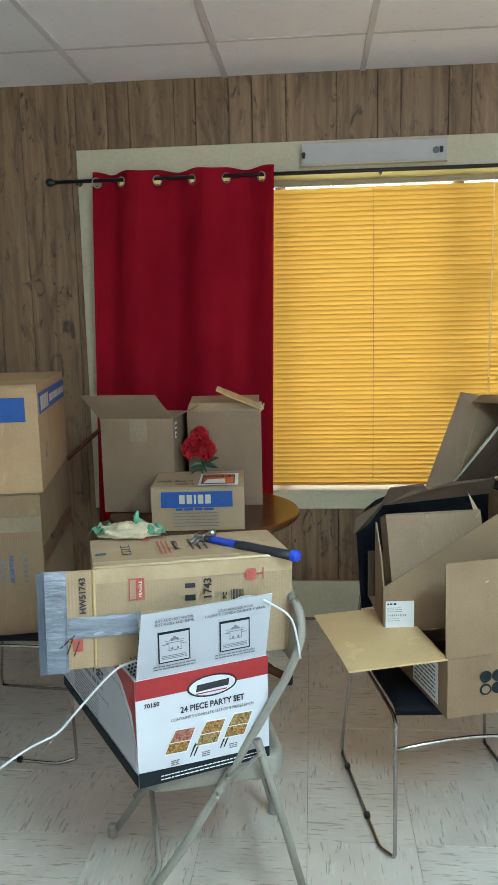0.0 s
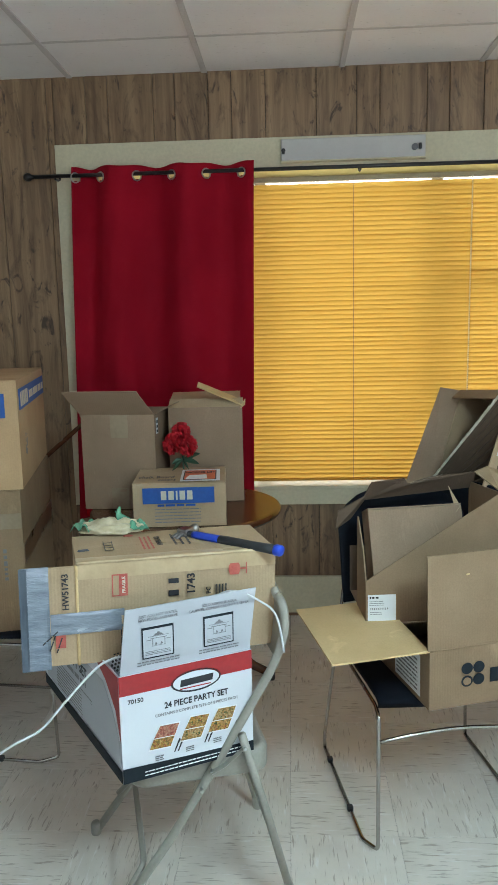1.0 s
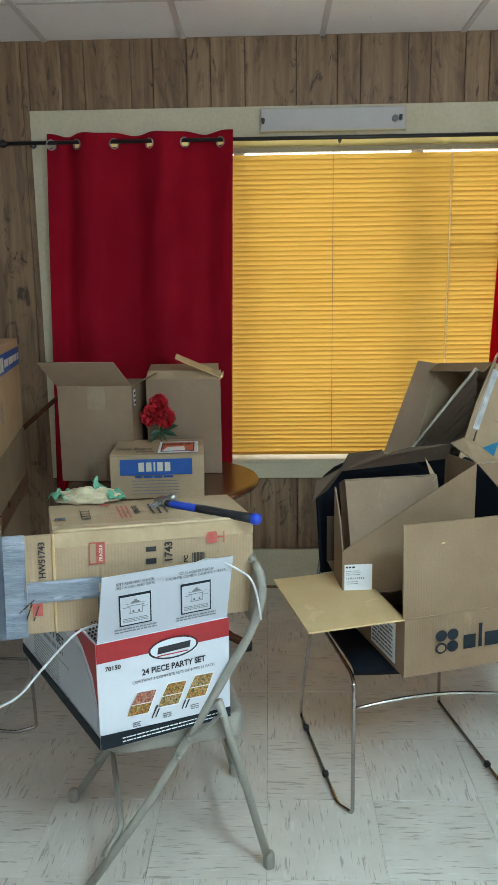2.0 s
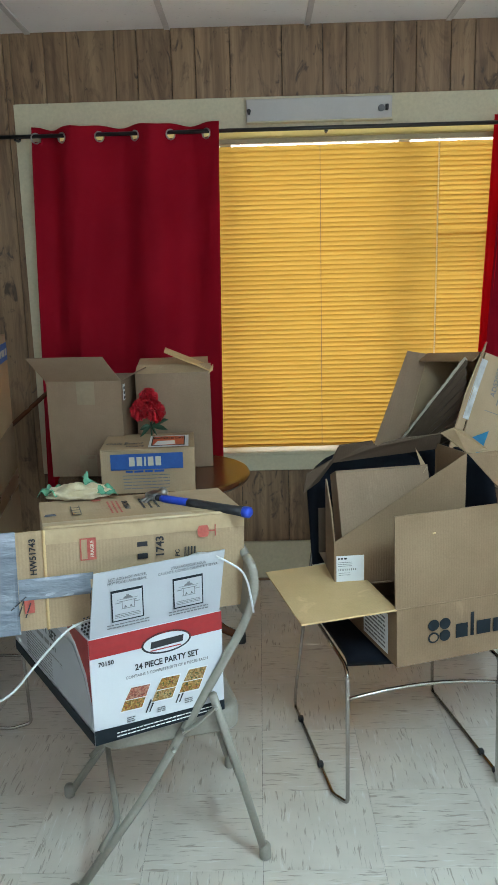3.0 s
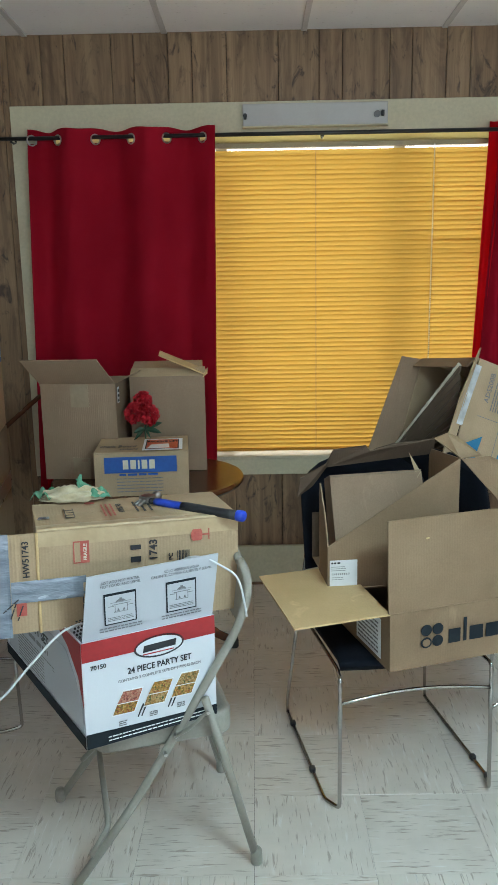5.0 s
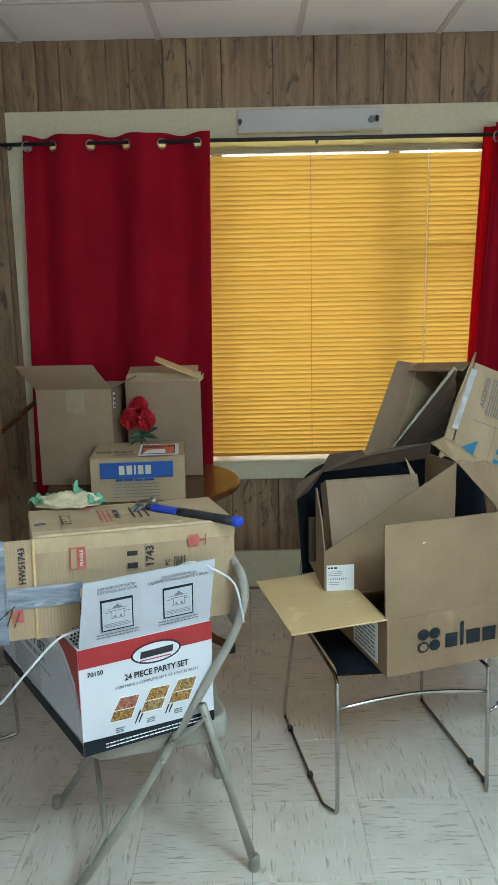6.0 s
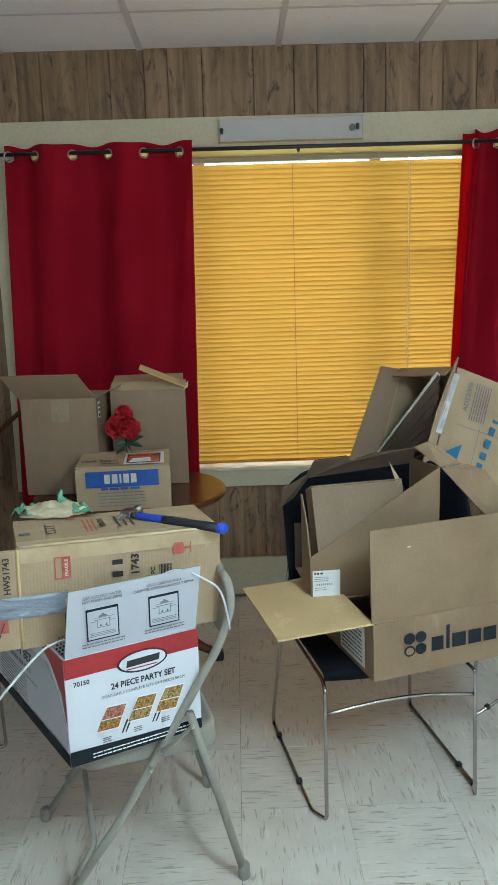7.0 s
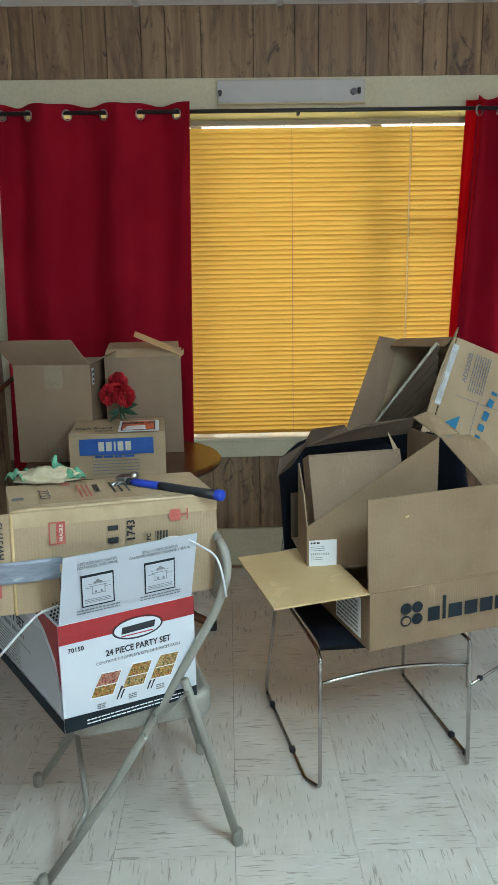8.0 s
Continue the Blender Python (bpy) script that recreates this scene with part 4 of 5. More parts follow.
part("worn_fold", tube([(-HW / 2 + HW * k / 24, -HD / 2 - 0.0010 + 0.0018 * noise.noise((k * 0.8, 2, 6)), HH + 0.0035 + 0.0018 * noise.noise((k * 0.6, 5, 6))) for k in range(25)], 0.0045, 8), CLEAR_GLOSS, shipping, "crushed taped edge", smooth=True)
part("worn_fold", tube([(-HW / 2, -HD / 2 - 0.0012 + 0.002 * noise.noise((k * 0.9, 4, 2)), HH * k / 16) for k in range(17)], 0.0036, 8), KRAFT_GOLD, shipping, "pale worn fold line", smooth=True)


def on(plane, x, y, z=0.003, turn=0):
    return plane @ Matrix.Translation((x, y, z)) @ pose(0, 0, 0, 0, 0, turn)


lettering(shipping, "HW51743", 0.020, on(sp, -0.025, 0.175, 0.003, 90), BLACK_PRINT)
lettering(shipping, "1743", 0.026, on(sp, 0.262, 0.170, 0.003, 90), BLACK_PRINT)
lettering(shipping, "PC", 0.014, on(sp, 0.303, 0.150, 0.003, 90), BLACK_PRINT)
bars(shipping, on(sp, 0.232, 0.118, 0.003, 90), 0, 0, 0.085, 1, 0.02, 0.024, BLACK_PRINT, 3, "logo_bar", 6)
flat_print(shipping, on(sp, 0.078, 0.155), rect(0, 0, 0.036, 0.052), FADED_RED, "fragile_stamp")
flat_print(shipping, on(sp, 0.078, 0.155, 0.0038), rect(0.003, 0.003, 0.016, 0.049), KRAFT_PALE, "stamp_window")
lettering(shipping, "FRAGILE", 0.0105, on(sp, 0.105, 0.181, 0.0042, 90), CREAM_PRINT)
flat_print(shipping, on(sp, 0.352, 0.183), [(0, 0.008), (0.004, 0), (0.024, 0), (0.027, 0.006), (0.027, 0.022), (0.024, 0.028), (0.004, 0.028), (0, 0.020)], FADED_RED, "glass_symbol")
flat_print(shipping, on(sp, 0.352, 0.183), rect(0.027, 0.012, 0.042, 0.0155), FADED_RED, "glass_symbol")
flat_print(shipping, on(sp, 0.352, 0.183), rect(0.042, 0.0, 0.0445, 0.028), FADED_RED, "glass_symbol")
for i, y in enumerate((0.045, 0.072, 0.099)):
    flat_print(shipping, on(sp, 0.096, y - 0.012), rect(0, 0, 0.024, 0.024), BLACK_PRINT, "handling_symbol")
    flat_print(shipping, on(sp, 0.096, y - 0.012, 0.0038), rect(0.002, 0.002, 0.022, 0.022), KRAFT_PALE, "handling_symbol")
    flat_print(shipping, on(sp, 0.096, y - 0.012, 0.0044), oval(0.012, 0.012, 0.006, 0.004 + 0.002 * i, 10), BLACK_PRINT, "handling_symbol")
for k in range(9):
    flat_print(shipping, on(sp, 0.318 + 0.0035 * k, 0.118), rect(0, 0, 0.0012 + 0.001 * (k % 2), 0.045), BLACK_PRINT, "bar_print")
bars(shipping, on(sp, -0.078, 0.055, 0.0036, 40), 0, 0, 0.045, 1, 0.02, 0.003, BLACK_PRINT, 21, "marker_scribble", 3)
bars(shipping, on(sp, -0.062, 0.040, 0.0036, 70), 0, 0, 0.038, 2, 0.016, 0.003, BLACK_PRINT, 22, "marker_scribble", 2)
flat_print(shipping, on(sp, -0.050, 0.045), rect(0, 0, 0.022, 0.030), FADED_RED, "fragile_stamp")
lettering(shipping, "HW51743", 0.019, on(st, 0.205, 0.130, 0.0025, 90), BLACK_PRINT)
bars(shipping, on(st, 0.245, 0.080, 0.0025, 90), 0, 0, 0.105, 3, 0.017, 0.0055, BLACK_PRINT, 14, "bar_print", 7)
bars(shipping, on(st, 0.165, 0.060, 0.0025, 90), 0, 0, 0.115, 3, 0.011, 0.0045, FADED_RED, 15, "faded_print", 9)
flat_print(shipping, on(st, 0.125, 0.185), oval(0.012, 0.01, 0.013, 0.010, 14), FADED_RED, "glass_symbol")
for k in range(4):
    flat_print(shipping, on(st, 0.070, 0.070 + 0.022 * k), rect(0, 0, 0.022, 0.018), BLACK_PRINT, "handling_symbol")
    flat_print(shipping, on(st, 0.070, 0.070 + 0.022 * k, 0.0038), rect(0.002, 0.002, 0.020, 0.016), KRAFT_PALE, "handling_symbol")
flat_print(shipping, on(st, 0.006, 0.075, 0.003), [(0, 0), (0.028, 0.002), (0.026, 0.020), (0.004, 0.018)], DUCT_TAPE, "tape_scrap")

# hammer on the shipping carton
hz = 0.9135
ham = thing("hammer", pose(0.2210, 1.770, hz, 0, 0.6, -30.5) @ Matrix.Diagonal((0.92, 0.92, 0.96, 1)), "claw hammer with blue and black rubber grip", "hammer")
part("grip", tube([(0.035, 0, 0.006), (0.05, 0, 0.006), (0.08, 0, 0.006), (0.12, 0, 0.006), (0.135, 0, 0.006)], [0.010, 0.0125, 0.0125, 0.013, 0.0135], 16, flat=0.8), BLUE_RUBBER, ham, "blue rubber sleeve", smooth=True)
part("grip", tube([(0.128, 0, 0.006), (0.15, 0, 0.006), (0.22, 0, 0.006), (0.27, 0, 0.006), (0.302, 0, 0.006)], [0.0136, 0.0146, 0.0138, 0.0146, 0.0160], 16, flat=0.8), BLACK_RUBBER, ham, "black rubber grip", smooth=True)
part("end_cap", tube([(0.300, 0, 0.006), (0.304, 0, 0.006), (0.318, 0, 0.006), (0.322, 0, 0.006)], [0.0150, 0.0165, 0.0165, 0.013], 16, flat=0.85), BLUE_RUBBER, ham, "blue end cap", smooth=True)
head = bmesh.new()
tube([(0.004, 0.020, 0.006), (0.004, 0.026, 0.006), (0.004, 0.042, 0.006), (0.004, 0.044, 0.006), (0.004, 0.056, 0.006), (0.004, 0.058, 0.006)], [0.009, 0.0085, 0.0088, 0.0125, 0.0125, 0.011], 16, head)
block(-0.012, 0.022, -0.012, 0.026, -0.006, 0.018, 0.005, 3, head)
for s in (-1, 1):
    tube(rounded([(0.002 + 0.005 * s, -0.006, 0.006), (0.002 + 0.007 * s, -0.024, 0.004), (-0.002 + 0.009 * s, -0.038, -0.003)], 0.03, 4), [0.008] * 2 + [0.007] * 4 + [0.004], 10, head, 0.6)
part("head", head, STEEL, ham, smooth=True)
part("neck", tube([(0.012, 0, 0.006), (0.040, 0, 0.006)], [0.0095, 0.0105], 12, flat=0.8), BLACK_RUBBER, ham, smooth=True)

# plastic film bag with dried filling
bag = thing("plastic_bag", pose(0.030, 1.800, 0.9175, 0, 0, 4), "green plastic film bag with cream filling, lying slumped", "bag")
bb = bmesh.new()
bmesh.ops.create_icosphere(bb, subdivisions=4, radius=1)
for v in bb.verts:
    n = noise.noise(v.co * 2.3) * 0.25 + noise.noise(v.co * 6) * 0.12
    v.co = Vector((v.co.x * 0.078 * (1 + n), v.co.y * 0.045 * (1 + n), max(0.0, (v.co.z + 0.25) * 0.022 * (1 + 2 * n))))
part("filling", bb, BAG_FILL, bag, smooth=True)
for pts, amp in (([(-0.100, -0.035), (-0.045, -0.040), (-0.050, 0.050), (-0.095, 0.040)], 0.010), ([(0.045, -0.03), (0.105, -0.035), (0.085, 0.02), (0.045, 0.04)], 0.008)):
    a, b, c, d = [Vector((x, y, 0.004)) for x, y in pts]
    fb, grid = bmesh.new(), []
    for j in range(11):
        grid.append([fb.verts.new((a.lerp(b, i / 10)).lerp(d.lerp(c, i / 10), j / 10) + Vector((0, 0, 0.003 + amp * abs(noise.noise((i * 0.22, j * 0.27, amp * 900))) * 3.0))) for i in range(11)])
    for j in range(10):
        for i in range(10):
            fb.faces.new((grid[j][i], grid[j][i + 1], grid[j + 1][i + 1], grid[j + 1][i]))
    pf = part("film", fb, BAG_GREEN, bag, smooth=True)
    pf.modifiers.new("thickness", "SOLIDIFY").thickness = 0.0006
tw = bmesh.new()
for k in range(3):
    tube(rounded([(0.060 - 0.012 * k, 0.022, 0.012), (0.030 - 0.008 * k, 0.034, 0.024), (0.006 + 0.006 * k, 0.046, 0.040 + 0.006 * k)], 0.02, 4), [0.012] * 3 + [0.011] * 2 + [0.008, 0.004], 8, tw, 0.35)
part("twisted_end", tw, BAG_GREEN, bag, smooth=True)

# white cords: one from the box to the floor side, one over the flap's corner
whole("power_cord", tube(rounded([(0.135, 1.565, 0.66), (0.110, 1.525, 0.702), (0.072, 1.47, 0.706), (0.044, 1.44, 0.684), (-0.009, 1.41, 0.629), (-0.043, 1.39, 0.589), (-0.099, 1.37, 0.571), (-0.155, 1.34, 0.539), (-0.30, 1.28, 0.44), (-0.45, 1.22, 0.25), (-0.60, 1.22, 0.004), (-0.9, 1.3, 0.004)], 0.05, 6), 0.0028, 8), CORD_WHITE, "thin white cord trailing out of the open party box", "cord", smooth=True)
whole("power_cord", tube(rounded([(0.300, 1.625, 0.780), (0.316, 1.618, 0.806), (0.349, 1.604, 0.826), (0.380, 1.590, 0.829), (0.415, 1.584, 0.813), (0.455, 1.582, 0.788), (0.467, 1.582, 0.754), (0.474, 1.580, 0.714), (0.478, 1.578, 0.684)], 0.03, 6), 0.0026, 8), CORD_WHITE, "short white cord hooked over the box flap and chair tube", "cord", smooth=True)
grid_b = bmesh.new()
lathe([(0, 0.0), (0.036, 0.0), (0.040, 0.01), (0.040, 0.030), (0.030, 0.040), (0, 0.042)], 28, grid_b)
disc = thing("perforated_part", pose(0.098, 1.572, 0.655, 55, -12, 20), "black perforated round part lying in the party box", "appliance")
part("shell", grid_b, WHITE_CARD, disc, smooth=True)
dots = bmesh.new()
for i in range(-4, 5):
    for j in range(-4, 5):
        if i * i + j * j < 15:
            tube([(i * 0.0082 + 0.004 * (j % 2), j * 0.0075, 0.038), (i * 0.0082 + 0.004 * (j % 2), j * 0.0075, 0.0438)], 0.0029, 8, dots)
part("perforation", dots, GRILLE, disc)

# ---------- boxes and flowers on the table ----------
TZ = 0.7385
UW, UD, UH = 0.324, 0.274, 0.151
ub = thing("small_carton", corner_pose(-0.053, 2.462, TZ, 5.0, UW, UD), "small kraft carton with a blue label band on the table", "carton")
carton_body(ub, UW, UD, UH, KRAFT_PALE, 0.004, 0.002, 4.0)
carton_lid(ub, UW, UD, UH, KRAFT_PALE, 0.003, 6.0)
uf, ut = side_plane("front", UW, UD, UH), side_plane("top", UW, UD, UH)
flat_print(ub, uf, rect(0.034, 0.084, 0.284, 0.140), BLUE_PRINT, "blue_band", 0.0026)
for k, x in enumerate((0.098, 0.124, 0.150, 0.163, 0.189)):
    flat_print(ub, on(uf, x, 0.097, 0.0028), rect(0, 0, 0.019 if k != 2 else 0.006, 0.032), CREAM_PRINT, "logo_bar")
bars(ub, on(uf, 0, 0, 0.0028), 0.085, 0.074, 0.222, 1, 0.01, 0.0075, BLUE_PRINT, 3, words=4)
bars(ub, on(uf, 0, 0, 0.0028), 0.075, 0.062, 0.235, 5, 0.0115, 0.003, GREY_PRINT, 4, words=6)
flat_print(ub, on(ut, 0.165, 0.004, 0.003), rect(0, 0, 0.140, 0.200), WHITE_PAPER, "document_pouch")
flat_print(ub, on(ut, 0.174, 0.020, 0.0040), rect(0, 0, 0.118, 0.165), BLACK_PRINT, "pouch_border")
flat_print(ub, on(ut, 0.178, 0.026, 0.0048), rect(0, 0, 0.110, 0.153), ORANGE_PRINT, "pouch_face")
lettering(ub, "PACKING LIST", 0.0170, on(ut, 0.233, 0.142, 0.0058) @ Matrix.Diagonal((1, 2.2, 1, 1)), BLACK_PRINT)
flat_print(ub, on(ut, 0.182, 0.006, 0.0056), [(0, 0.018), (0.078, 0.022), (0.074, 0.092), (0.012, 0.084)], WHITE_PAPER, "packing_slip")
lettering(ub, "chalk Board", 0.030, on(ut, 0.078, 0.085, 0.003, -2) @ Matrix.Diagonal((1, 1.8, 1, 1)), BLACK_PRINT, "handwriting", 0.9, 0.0)
lettering(ub, "colors", 0.028, on(ut, 0.118, 0.035, 0.003, -3) @ Matrix.Diagonal((1, 1.6, 1, 1)), BLACK_PRINT, "handwriting", 0.9, 0.0)

AW, AD, AH = 0.286, 0.266, 0.366
ca = thing("open_carton", corner_pose(-0.299, 2.738, TZ, -4.0, AW, AD), "dull kraft carton standing open on the table", "carton", "open cartons on the table")
carton_body(ca, AW, AD, AH, KRAFT_DULL, 0.004, 0.0018, 11.0)
part("flap", sheet((-AW / 2, -AD / 2, AH), (AW, 0, 0), (-0.046, -0.072, 0.090), 0.004, 10, 6, 0.001, 2, None, -0.006), KRAFT_DULL, ca)
part("flap", sheet((-AW / 2 - 0.001, AD / 2, AH), (0, -AD, 0), (0.050, 0.0, -0.060), 0.004, 8, 5, 0.001, 3), KRAFT_DULL, ca)
part("flap", sheet((AW / 2, -AD / 2, AH), (0, AD, 0), (0.062, 0, 0.030), 0.004, 8, 5, 0.001, 4), KRAFT_DULL, ca)
part("tape", sheet((-AW / 2 + 0.115, -AD / 2 - 0.0025, AH - 0.088), (0.068, 0, 0), (0, 0, 0.086), 0.0008, 6, 6, 0.0012, 2), CLEAR_TAPE, ca)
part("tape", sheet((-AW / 2 + 0.110, -AD / 2 - 0.0025, 0.002), (0.066, 0, 0), (0, 0, 0.082), 0.0008, 6, 6, 0.0012, 2), CLEAR_TAPE, ca)
ar = side_plane("right", AW, AD, AH)
flat_print(ca, on(ar, 0.008, AH - 0.075), rect(0, 0, 0.03, 0.060), WHITE_PAPER, "printed_mark")
for k in range(3):
    flat_print(ca, on(ar, 0.012, AH - 0.070 + 0.018 * k, 0.0042), rect(0, 0, 0.020, 0.010), BLACK_PRINT, "printed_mark")

BW, BD, BH = 0.2895, 0.27, 0.377
cb2 = thing("open_carton", corner_pose(0.022, 2.832, TZ, 4.0, BW, BD), "dull kraft carton with loose raised top flaps", "carton", "open cartons on the table")
carton_body(cb2, BW, BD, BH, KRAFT_DULL, 0.004, 0.0018, 15.0)
part("flap", sheet((-BW / 2, -BD / 2, BH), (BW, 0, 0), (0.004, 0.060, 0.028), 0.004, 10, 5, 0.002, 2), KRAFT_PALE, cb2)
part("flap", sheet((-BW / 2, BD / 2 - 0.20, BH + 0.016), (BW * 0.98, 0, 0), (0, 0.20, 0.020), 0.004, 10, 5, 0.002, 4), KRAFT_PALE, cb2)
part("flap", prism([(BW / 2 + 0.004, -BD / 2, BH + 0.004), (BW / 2 + 0.006, -BD / 2 + 0.14, BH + 0.010), (-0.028, -BD / 2 + 0.10, BH + 0.092), (-0.030, -BD / 2 + 0.03, BH + 0.080)], 0.004), KRAFT_GOLD, cb2)
part("torn_edge", prism([(BW / 2 - 0.004, -BD / 2 - 0.004, BH - 0.006), (BW / 2 + 0.012, -BD / 2 + 0.02, BH + 0.004), (BW / 2 + 0.014, -BD / 2 + 0.03, BH + 0.026), (BW / 2 + 0.002, -BD / 2, BH + 0.010)], 0.003), KRAFT_GOLD, cb2)

fl_ob = thing("silk_flowers", pose(0.084, 2.735, TZ) @ Matrix.Diagonal((0.86, 0.86, 0.94, 1)), "bunch of three red silk carnations with green leaves", "flowers")
part("stem", tube([(0.006, 0.0, 0.0), (0.010, -0.01, 0.12), (0.004, -0.02, 0.26)], 0.0035, 8), LEAF, fl_ob, smooth=True)
rnd = random.Random(11)
for cx, cy, cz, rr in ((-0.034, -0.035, 0.270, 0.043), (0.002, -0.025, 0.318, 0.041), (0.034, -0.040, 0.266, 0.043)):
    fb = bmesh.new()
    for k in range(170):
        d = Vector((rnd.gauss(0, 1), rnd.gauss(0, 1) - 0.3, rnd.gauss(0, 1) + 0.4)).normalized()
        side = d.cross(Vector((rnd.random(), rnd.random(), rnd.random()))).normalized()
        up2 = d.cross(side)
        base, r = Vector((cx, cy, cz)) + d * rr * 0.25, rr * rnd.uniform(0.75, 1.05)
        w = rr * rnd.uniform(0.16, 0.27)
        a, b = fb.verts.new(base - side * w * 0.4), fb.verts.new(base + side * w * 0.4)
        m1, m2 = fb.verts.new(base + d * r * 0.5 - side * w + up2 * 0.003), fb.verts.new(base + d * r * 0.5 + side * w - up2 * 0.003)
        t1, t2, t3 = [fb.verts.new(base + d * r * (0.72 + 0.14 * rnd.random()) + side * w * s + up2 * rnd.uniform(-0.010, 0.010)) for s in (-1.1, 0, 1.1)]
        fb.faces.new((a, b, m2, m1))
        fb.faces.new((m1, m2, t2))
        fb.faces.new((m1, t2, t1))
        fb.faces.new((m2, t3, t2))
    part("bloom", fb, PETAL, fl_ob, smooth=True)
for ang, ln, el in ((-20, 0.085, 35), (20, 0.080, 5), (160, 0.05, 10), (80, 0.06, 30), (-60, 0.055, -15), (200, 0.05, -25)):
    lb, pts = bmesh.new(), []
    dx, dz = math.cos(radians(ang)), math.sin(radians(el))
    rows = []
    for k in range(7):
        s = k / 6
        w = 0.011 * math.sin(math.pi * min(0.98, s * 0.92 + 0.06))
        p = Vector((0.008 + dx * ln * s, -0.03 - 0.02 * s, 0.205 + dz * ln * s - 0.02 * s * s))
        rows.append((lb.verts.new(p + Vector((0, 0.004, w))), lb.verts.new(p), lb.verts.new(p + Vector((0, 0.004, -w)))))
    for a, b in zip(rows, rows[1:]):
        lb.faces.new((a[0], a[1], b[1], b[0]))
        lb.faces.new((a[1], a[2], b[2], b[1]))
    part("leaf", lb, LEAF, fl_ob)

# ---------- cartons stacked on the other chair ----------
LW, LD, LH = 0.42, 0.66, 0.482
lc = thing("stacked_carton", corner_pose(-0.806, 2.227, 0.428, 10, LW, LD), "tall kraft carton on a chair under another carton", "carton", "cartons stacked on a chair")
carton_body(lc, LW, LD, LH, KRAFT_BROWN, 0.004, 0.0018, 21.0)
carton_lid(lc, LW, LD, LH, KRAFT_BROWN, 0.001, 23.0)
lf, lr = side_plane("front", LW, LD, LH), side_plane("right", LW, LD, LH)
part("tape", sheet((-LW / 2, -LD / 2 - 0.0025, LH - 0.125), (LW, 0, 0), (0, 0, 0.052), 0.0008, 8, 4, 0.001, 2), CLEAR_TAPE, lc)
bars(lc, on(lf, LW - 0.055, LH - 0.30, 0.003, 90), 0, 0, 0.115, 1, 0.02, 0.011, GREY_PRINT, 41, words=9)
bars(lc, on(lf, LW - 0.128, LH - 0.29, 0.003, 90), 0, 0, 0.075, 1, 0.022, 0.013, GREY_PRINT, 42, words=5)
lettering(lc, "4/CARTON", 0.019, on(lf, LW - 0.104, LH - 0.252, 0.003, 90), BLUE_PRINT)
flat_print(lc, lr, rect(0.0, 0.235, LD, 0.300), BROWN_TAPE, "tape_strip", 0.0026)

VW, VD, VH = 0.43, 0.69, 0.352
tc = thing("stacked_carton", corner_pose(-0.800, 2.212, 0.9178, 11.5, VW, VD), "long kraft carton with blue printed bands on the stack", "carton", "cartons stacked on a chair")
carton_body(tc, VW, VD, VH, KRAFT_WARM, 0.004, 0.0018, 31.0)
carton_lid(tc, VW, VD, VH, KRAFT_WARM, 0.001, 33.0)
tf, tr2 = side_plane("front", VW, VD, VH), side_plane("right", VW, VD, VH)
flat_print(tc, tf, rect(0.06, VH - 0.115, VW - 0.040, VH - 0.036), BLUE_PRINT, "blue_band", 0.0026)
flat_print(tc, tr2, rect(0.028, VH - 0.095, VD - 0.02, VH - 0.026), BLUE_PRINT, "blue_band", 0.0026)
for k in range(5):
    flat_print(tc, on(tr2, 0.045 + 0.036 * k, VH - 0.085, 0.003), rect(0, 0, 0.027, 0.048), CREAM_PRINT, "logo_bar")
bars(tc, on(tr2, 0, 0, 0.003), 0.25, VH - 0.075, VD - 0.04, 1, 0.02, 0.026, CREAM_PRINT, 51, words=3)
bars(tc, on(tr2, 0.10, VH - 0.25, 0.003, 75), 0, 0, 0.07, 2, 0.025, 0.012, GREY_PRINT, 52, words=3)

pole = whole("wooden_rail", tube([(-1.50, 3.16, 0.02), (-0.95, 3.13, 0.56), (-0.42, 3.10, 1.00), (-0.24, 3.09, 1.13)], 0.016, 10, None, 0.6), MAHOGANY, "reddish-brown wooden rail leaning behind the cartons", "rail", smooth=True)

# ---------- cartons on the navy chair ----------
CW, CD, CH = 0.462, 0.44, 0.1645
cl = thing("display_carton", corner_pose(0.8516, 1.7714, 0.4325, 16.8, CW, CD, 0.6), "wide shallow kraft carton, opened, on the navy chair", "carton")
carton_body(cl, CW, CD, CH, KRAFT, 0.005, 0.0015, 41.0)
part("flap", sheet((-CW / 2 - 0.005, -CD / 2 - 0.001, CH + 0.001), (CW + 0.005, 0, 0), (0, 0.006, 0.252), 0.005, 18, 12, 0.0030, 8), KRAFT, cl, "upright front flap")
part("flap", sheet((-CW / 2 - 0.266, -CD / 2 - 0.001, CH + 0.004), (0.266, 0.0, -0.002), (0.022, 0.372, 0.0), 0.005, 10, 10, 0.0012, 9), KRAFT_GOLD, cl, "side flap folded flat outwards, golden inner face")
part("flap", sheet((-CW / 2 + 0.006, CD / 2 - 0.006, CH - 0.004), (CW - 0.012, 0, 0), (0, -0.235, -0.006), 0.005, 8, 6, 0.001, 10), KRAFT_DULL, cl, "rear flap folded inwards")
part("worn_fold", tube([(-CW / 2 + CW * k / 20, -CD / 2 - 0.0008 + 0.0008 * noise.noise((k * 0.7, 2, 1)), CH + 0.0008 * noise.noise((k * 0.9, 5, 1))) for k in range(21)], 0.0024, 8), KRAFT, cl, "worn rounded fold", smooth=True)
cf, cs = side_plane("front", CW, CD, CH), side_plane("left", CW, CD, CH)
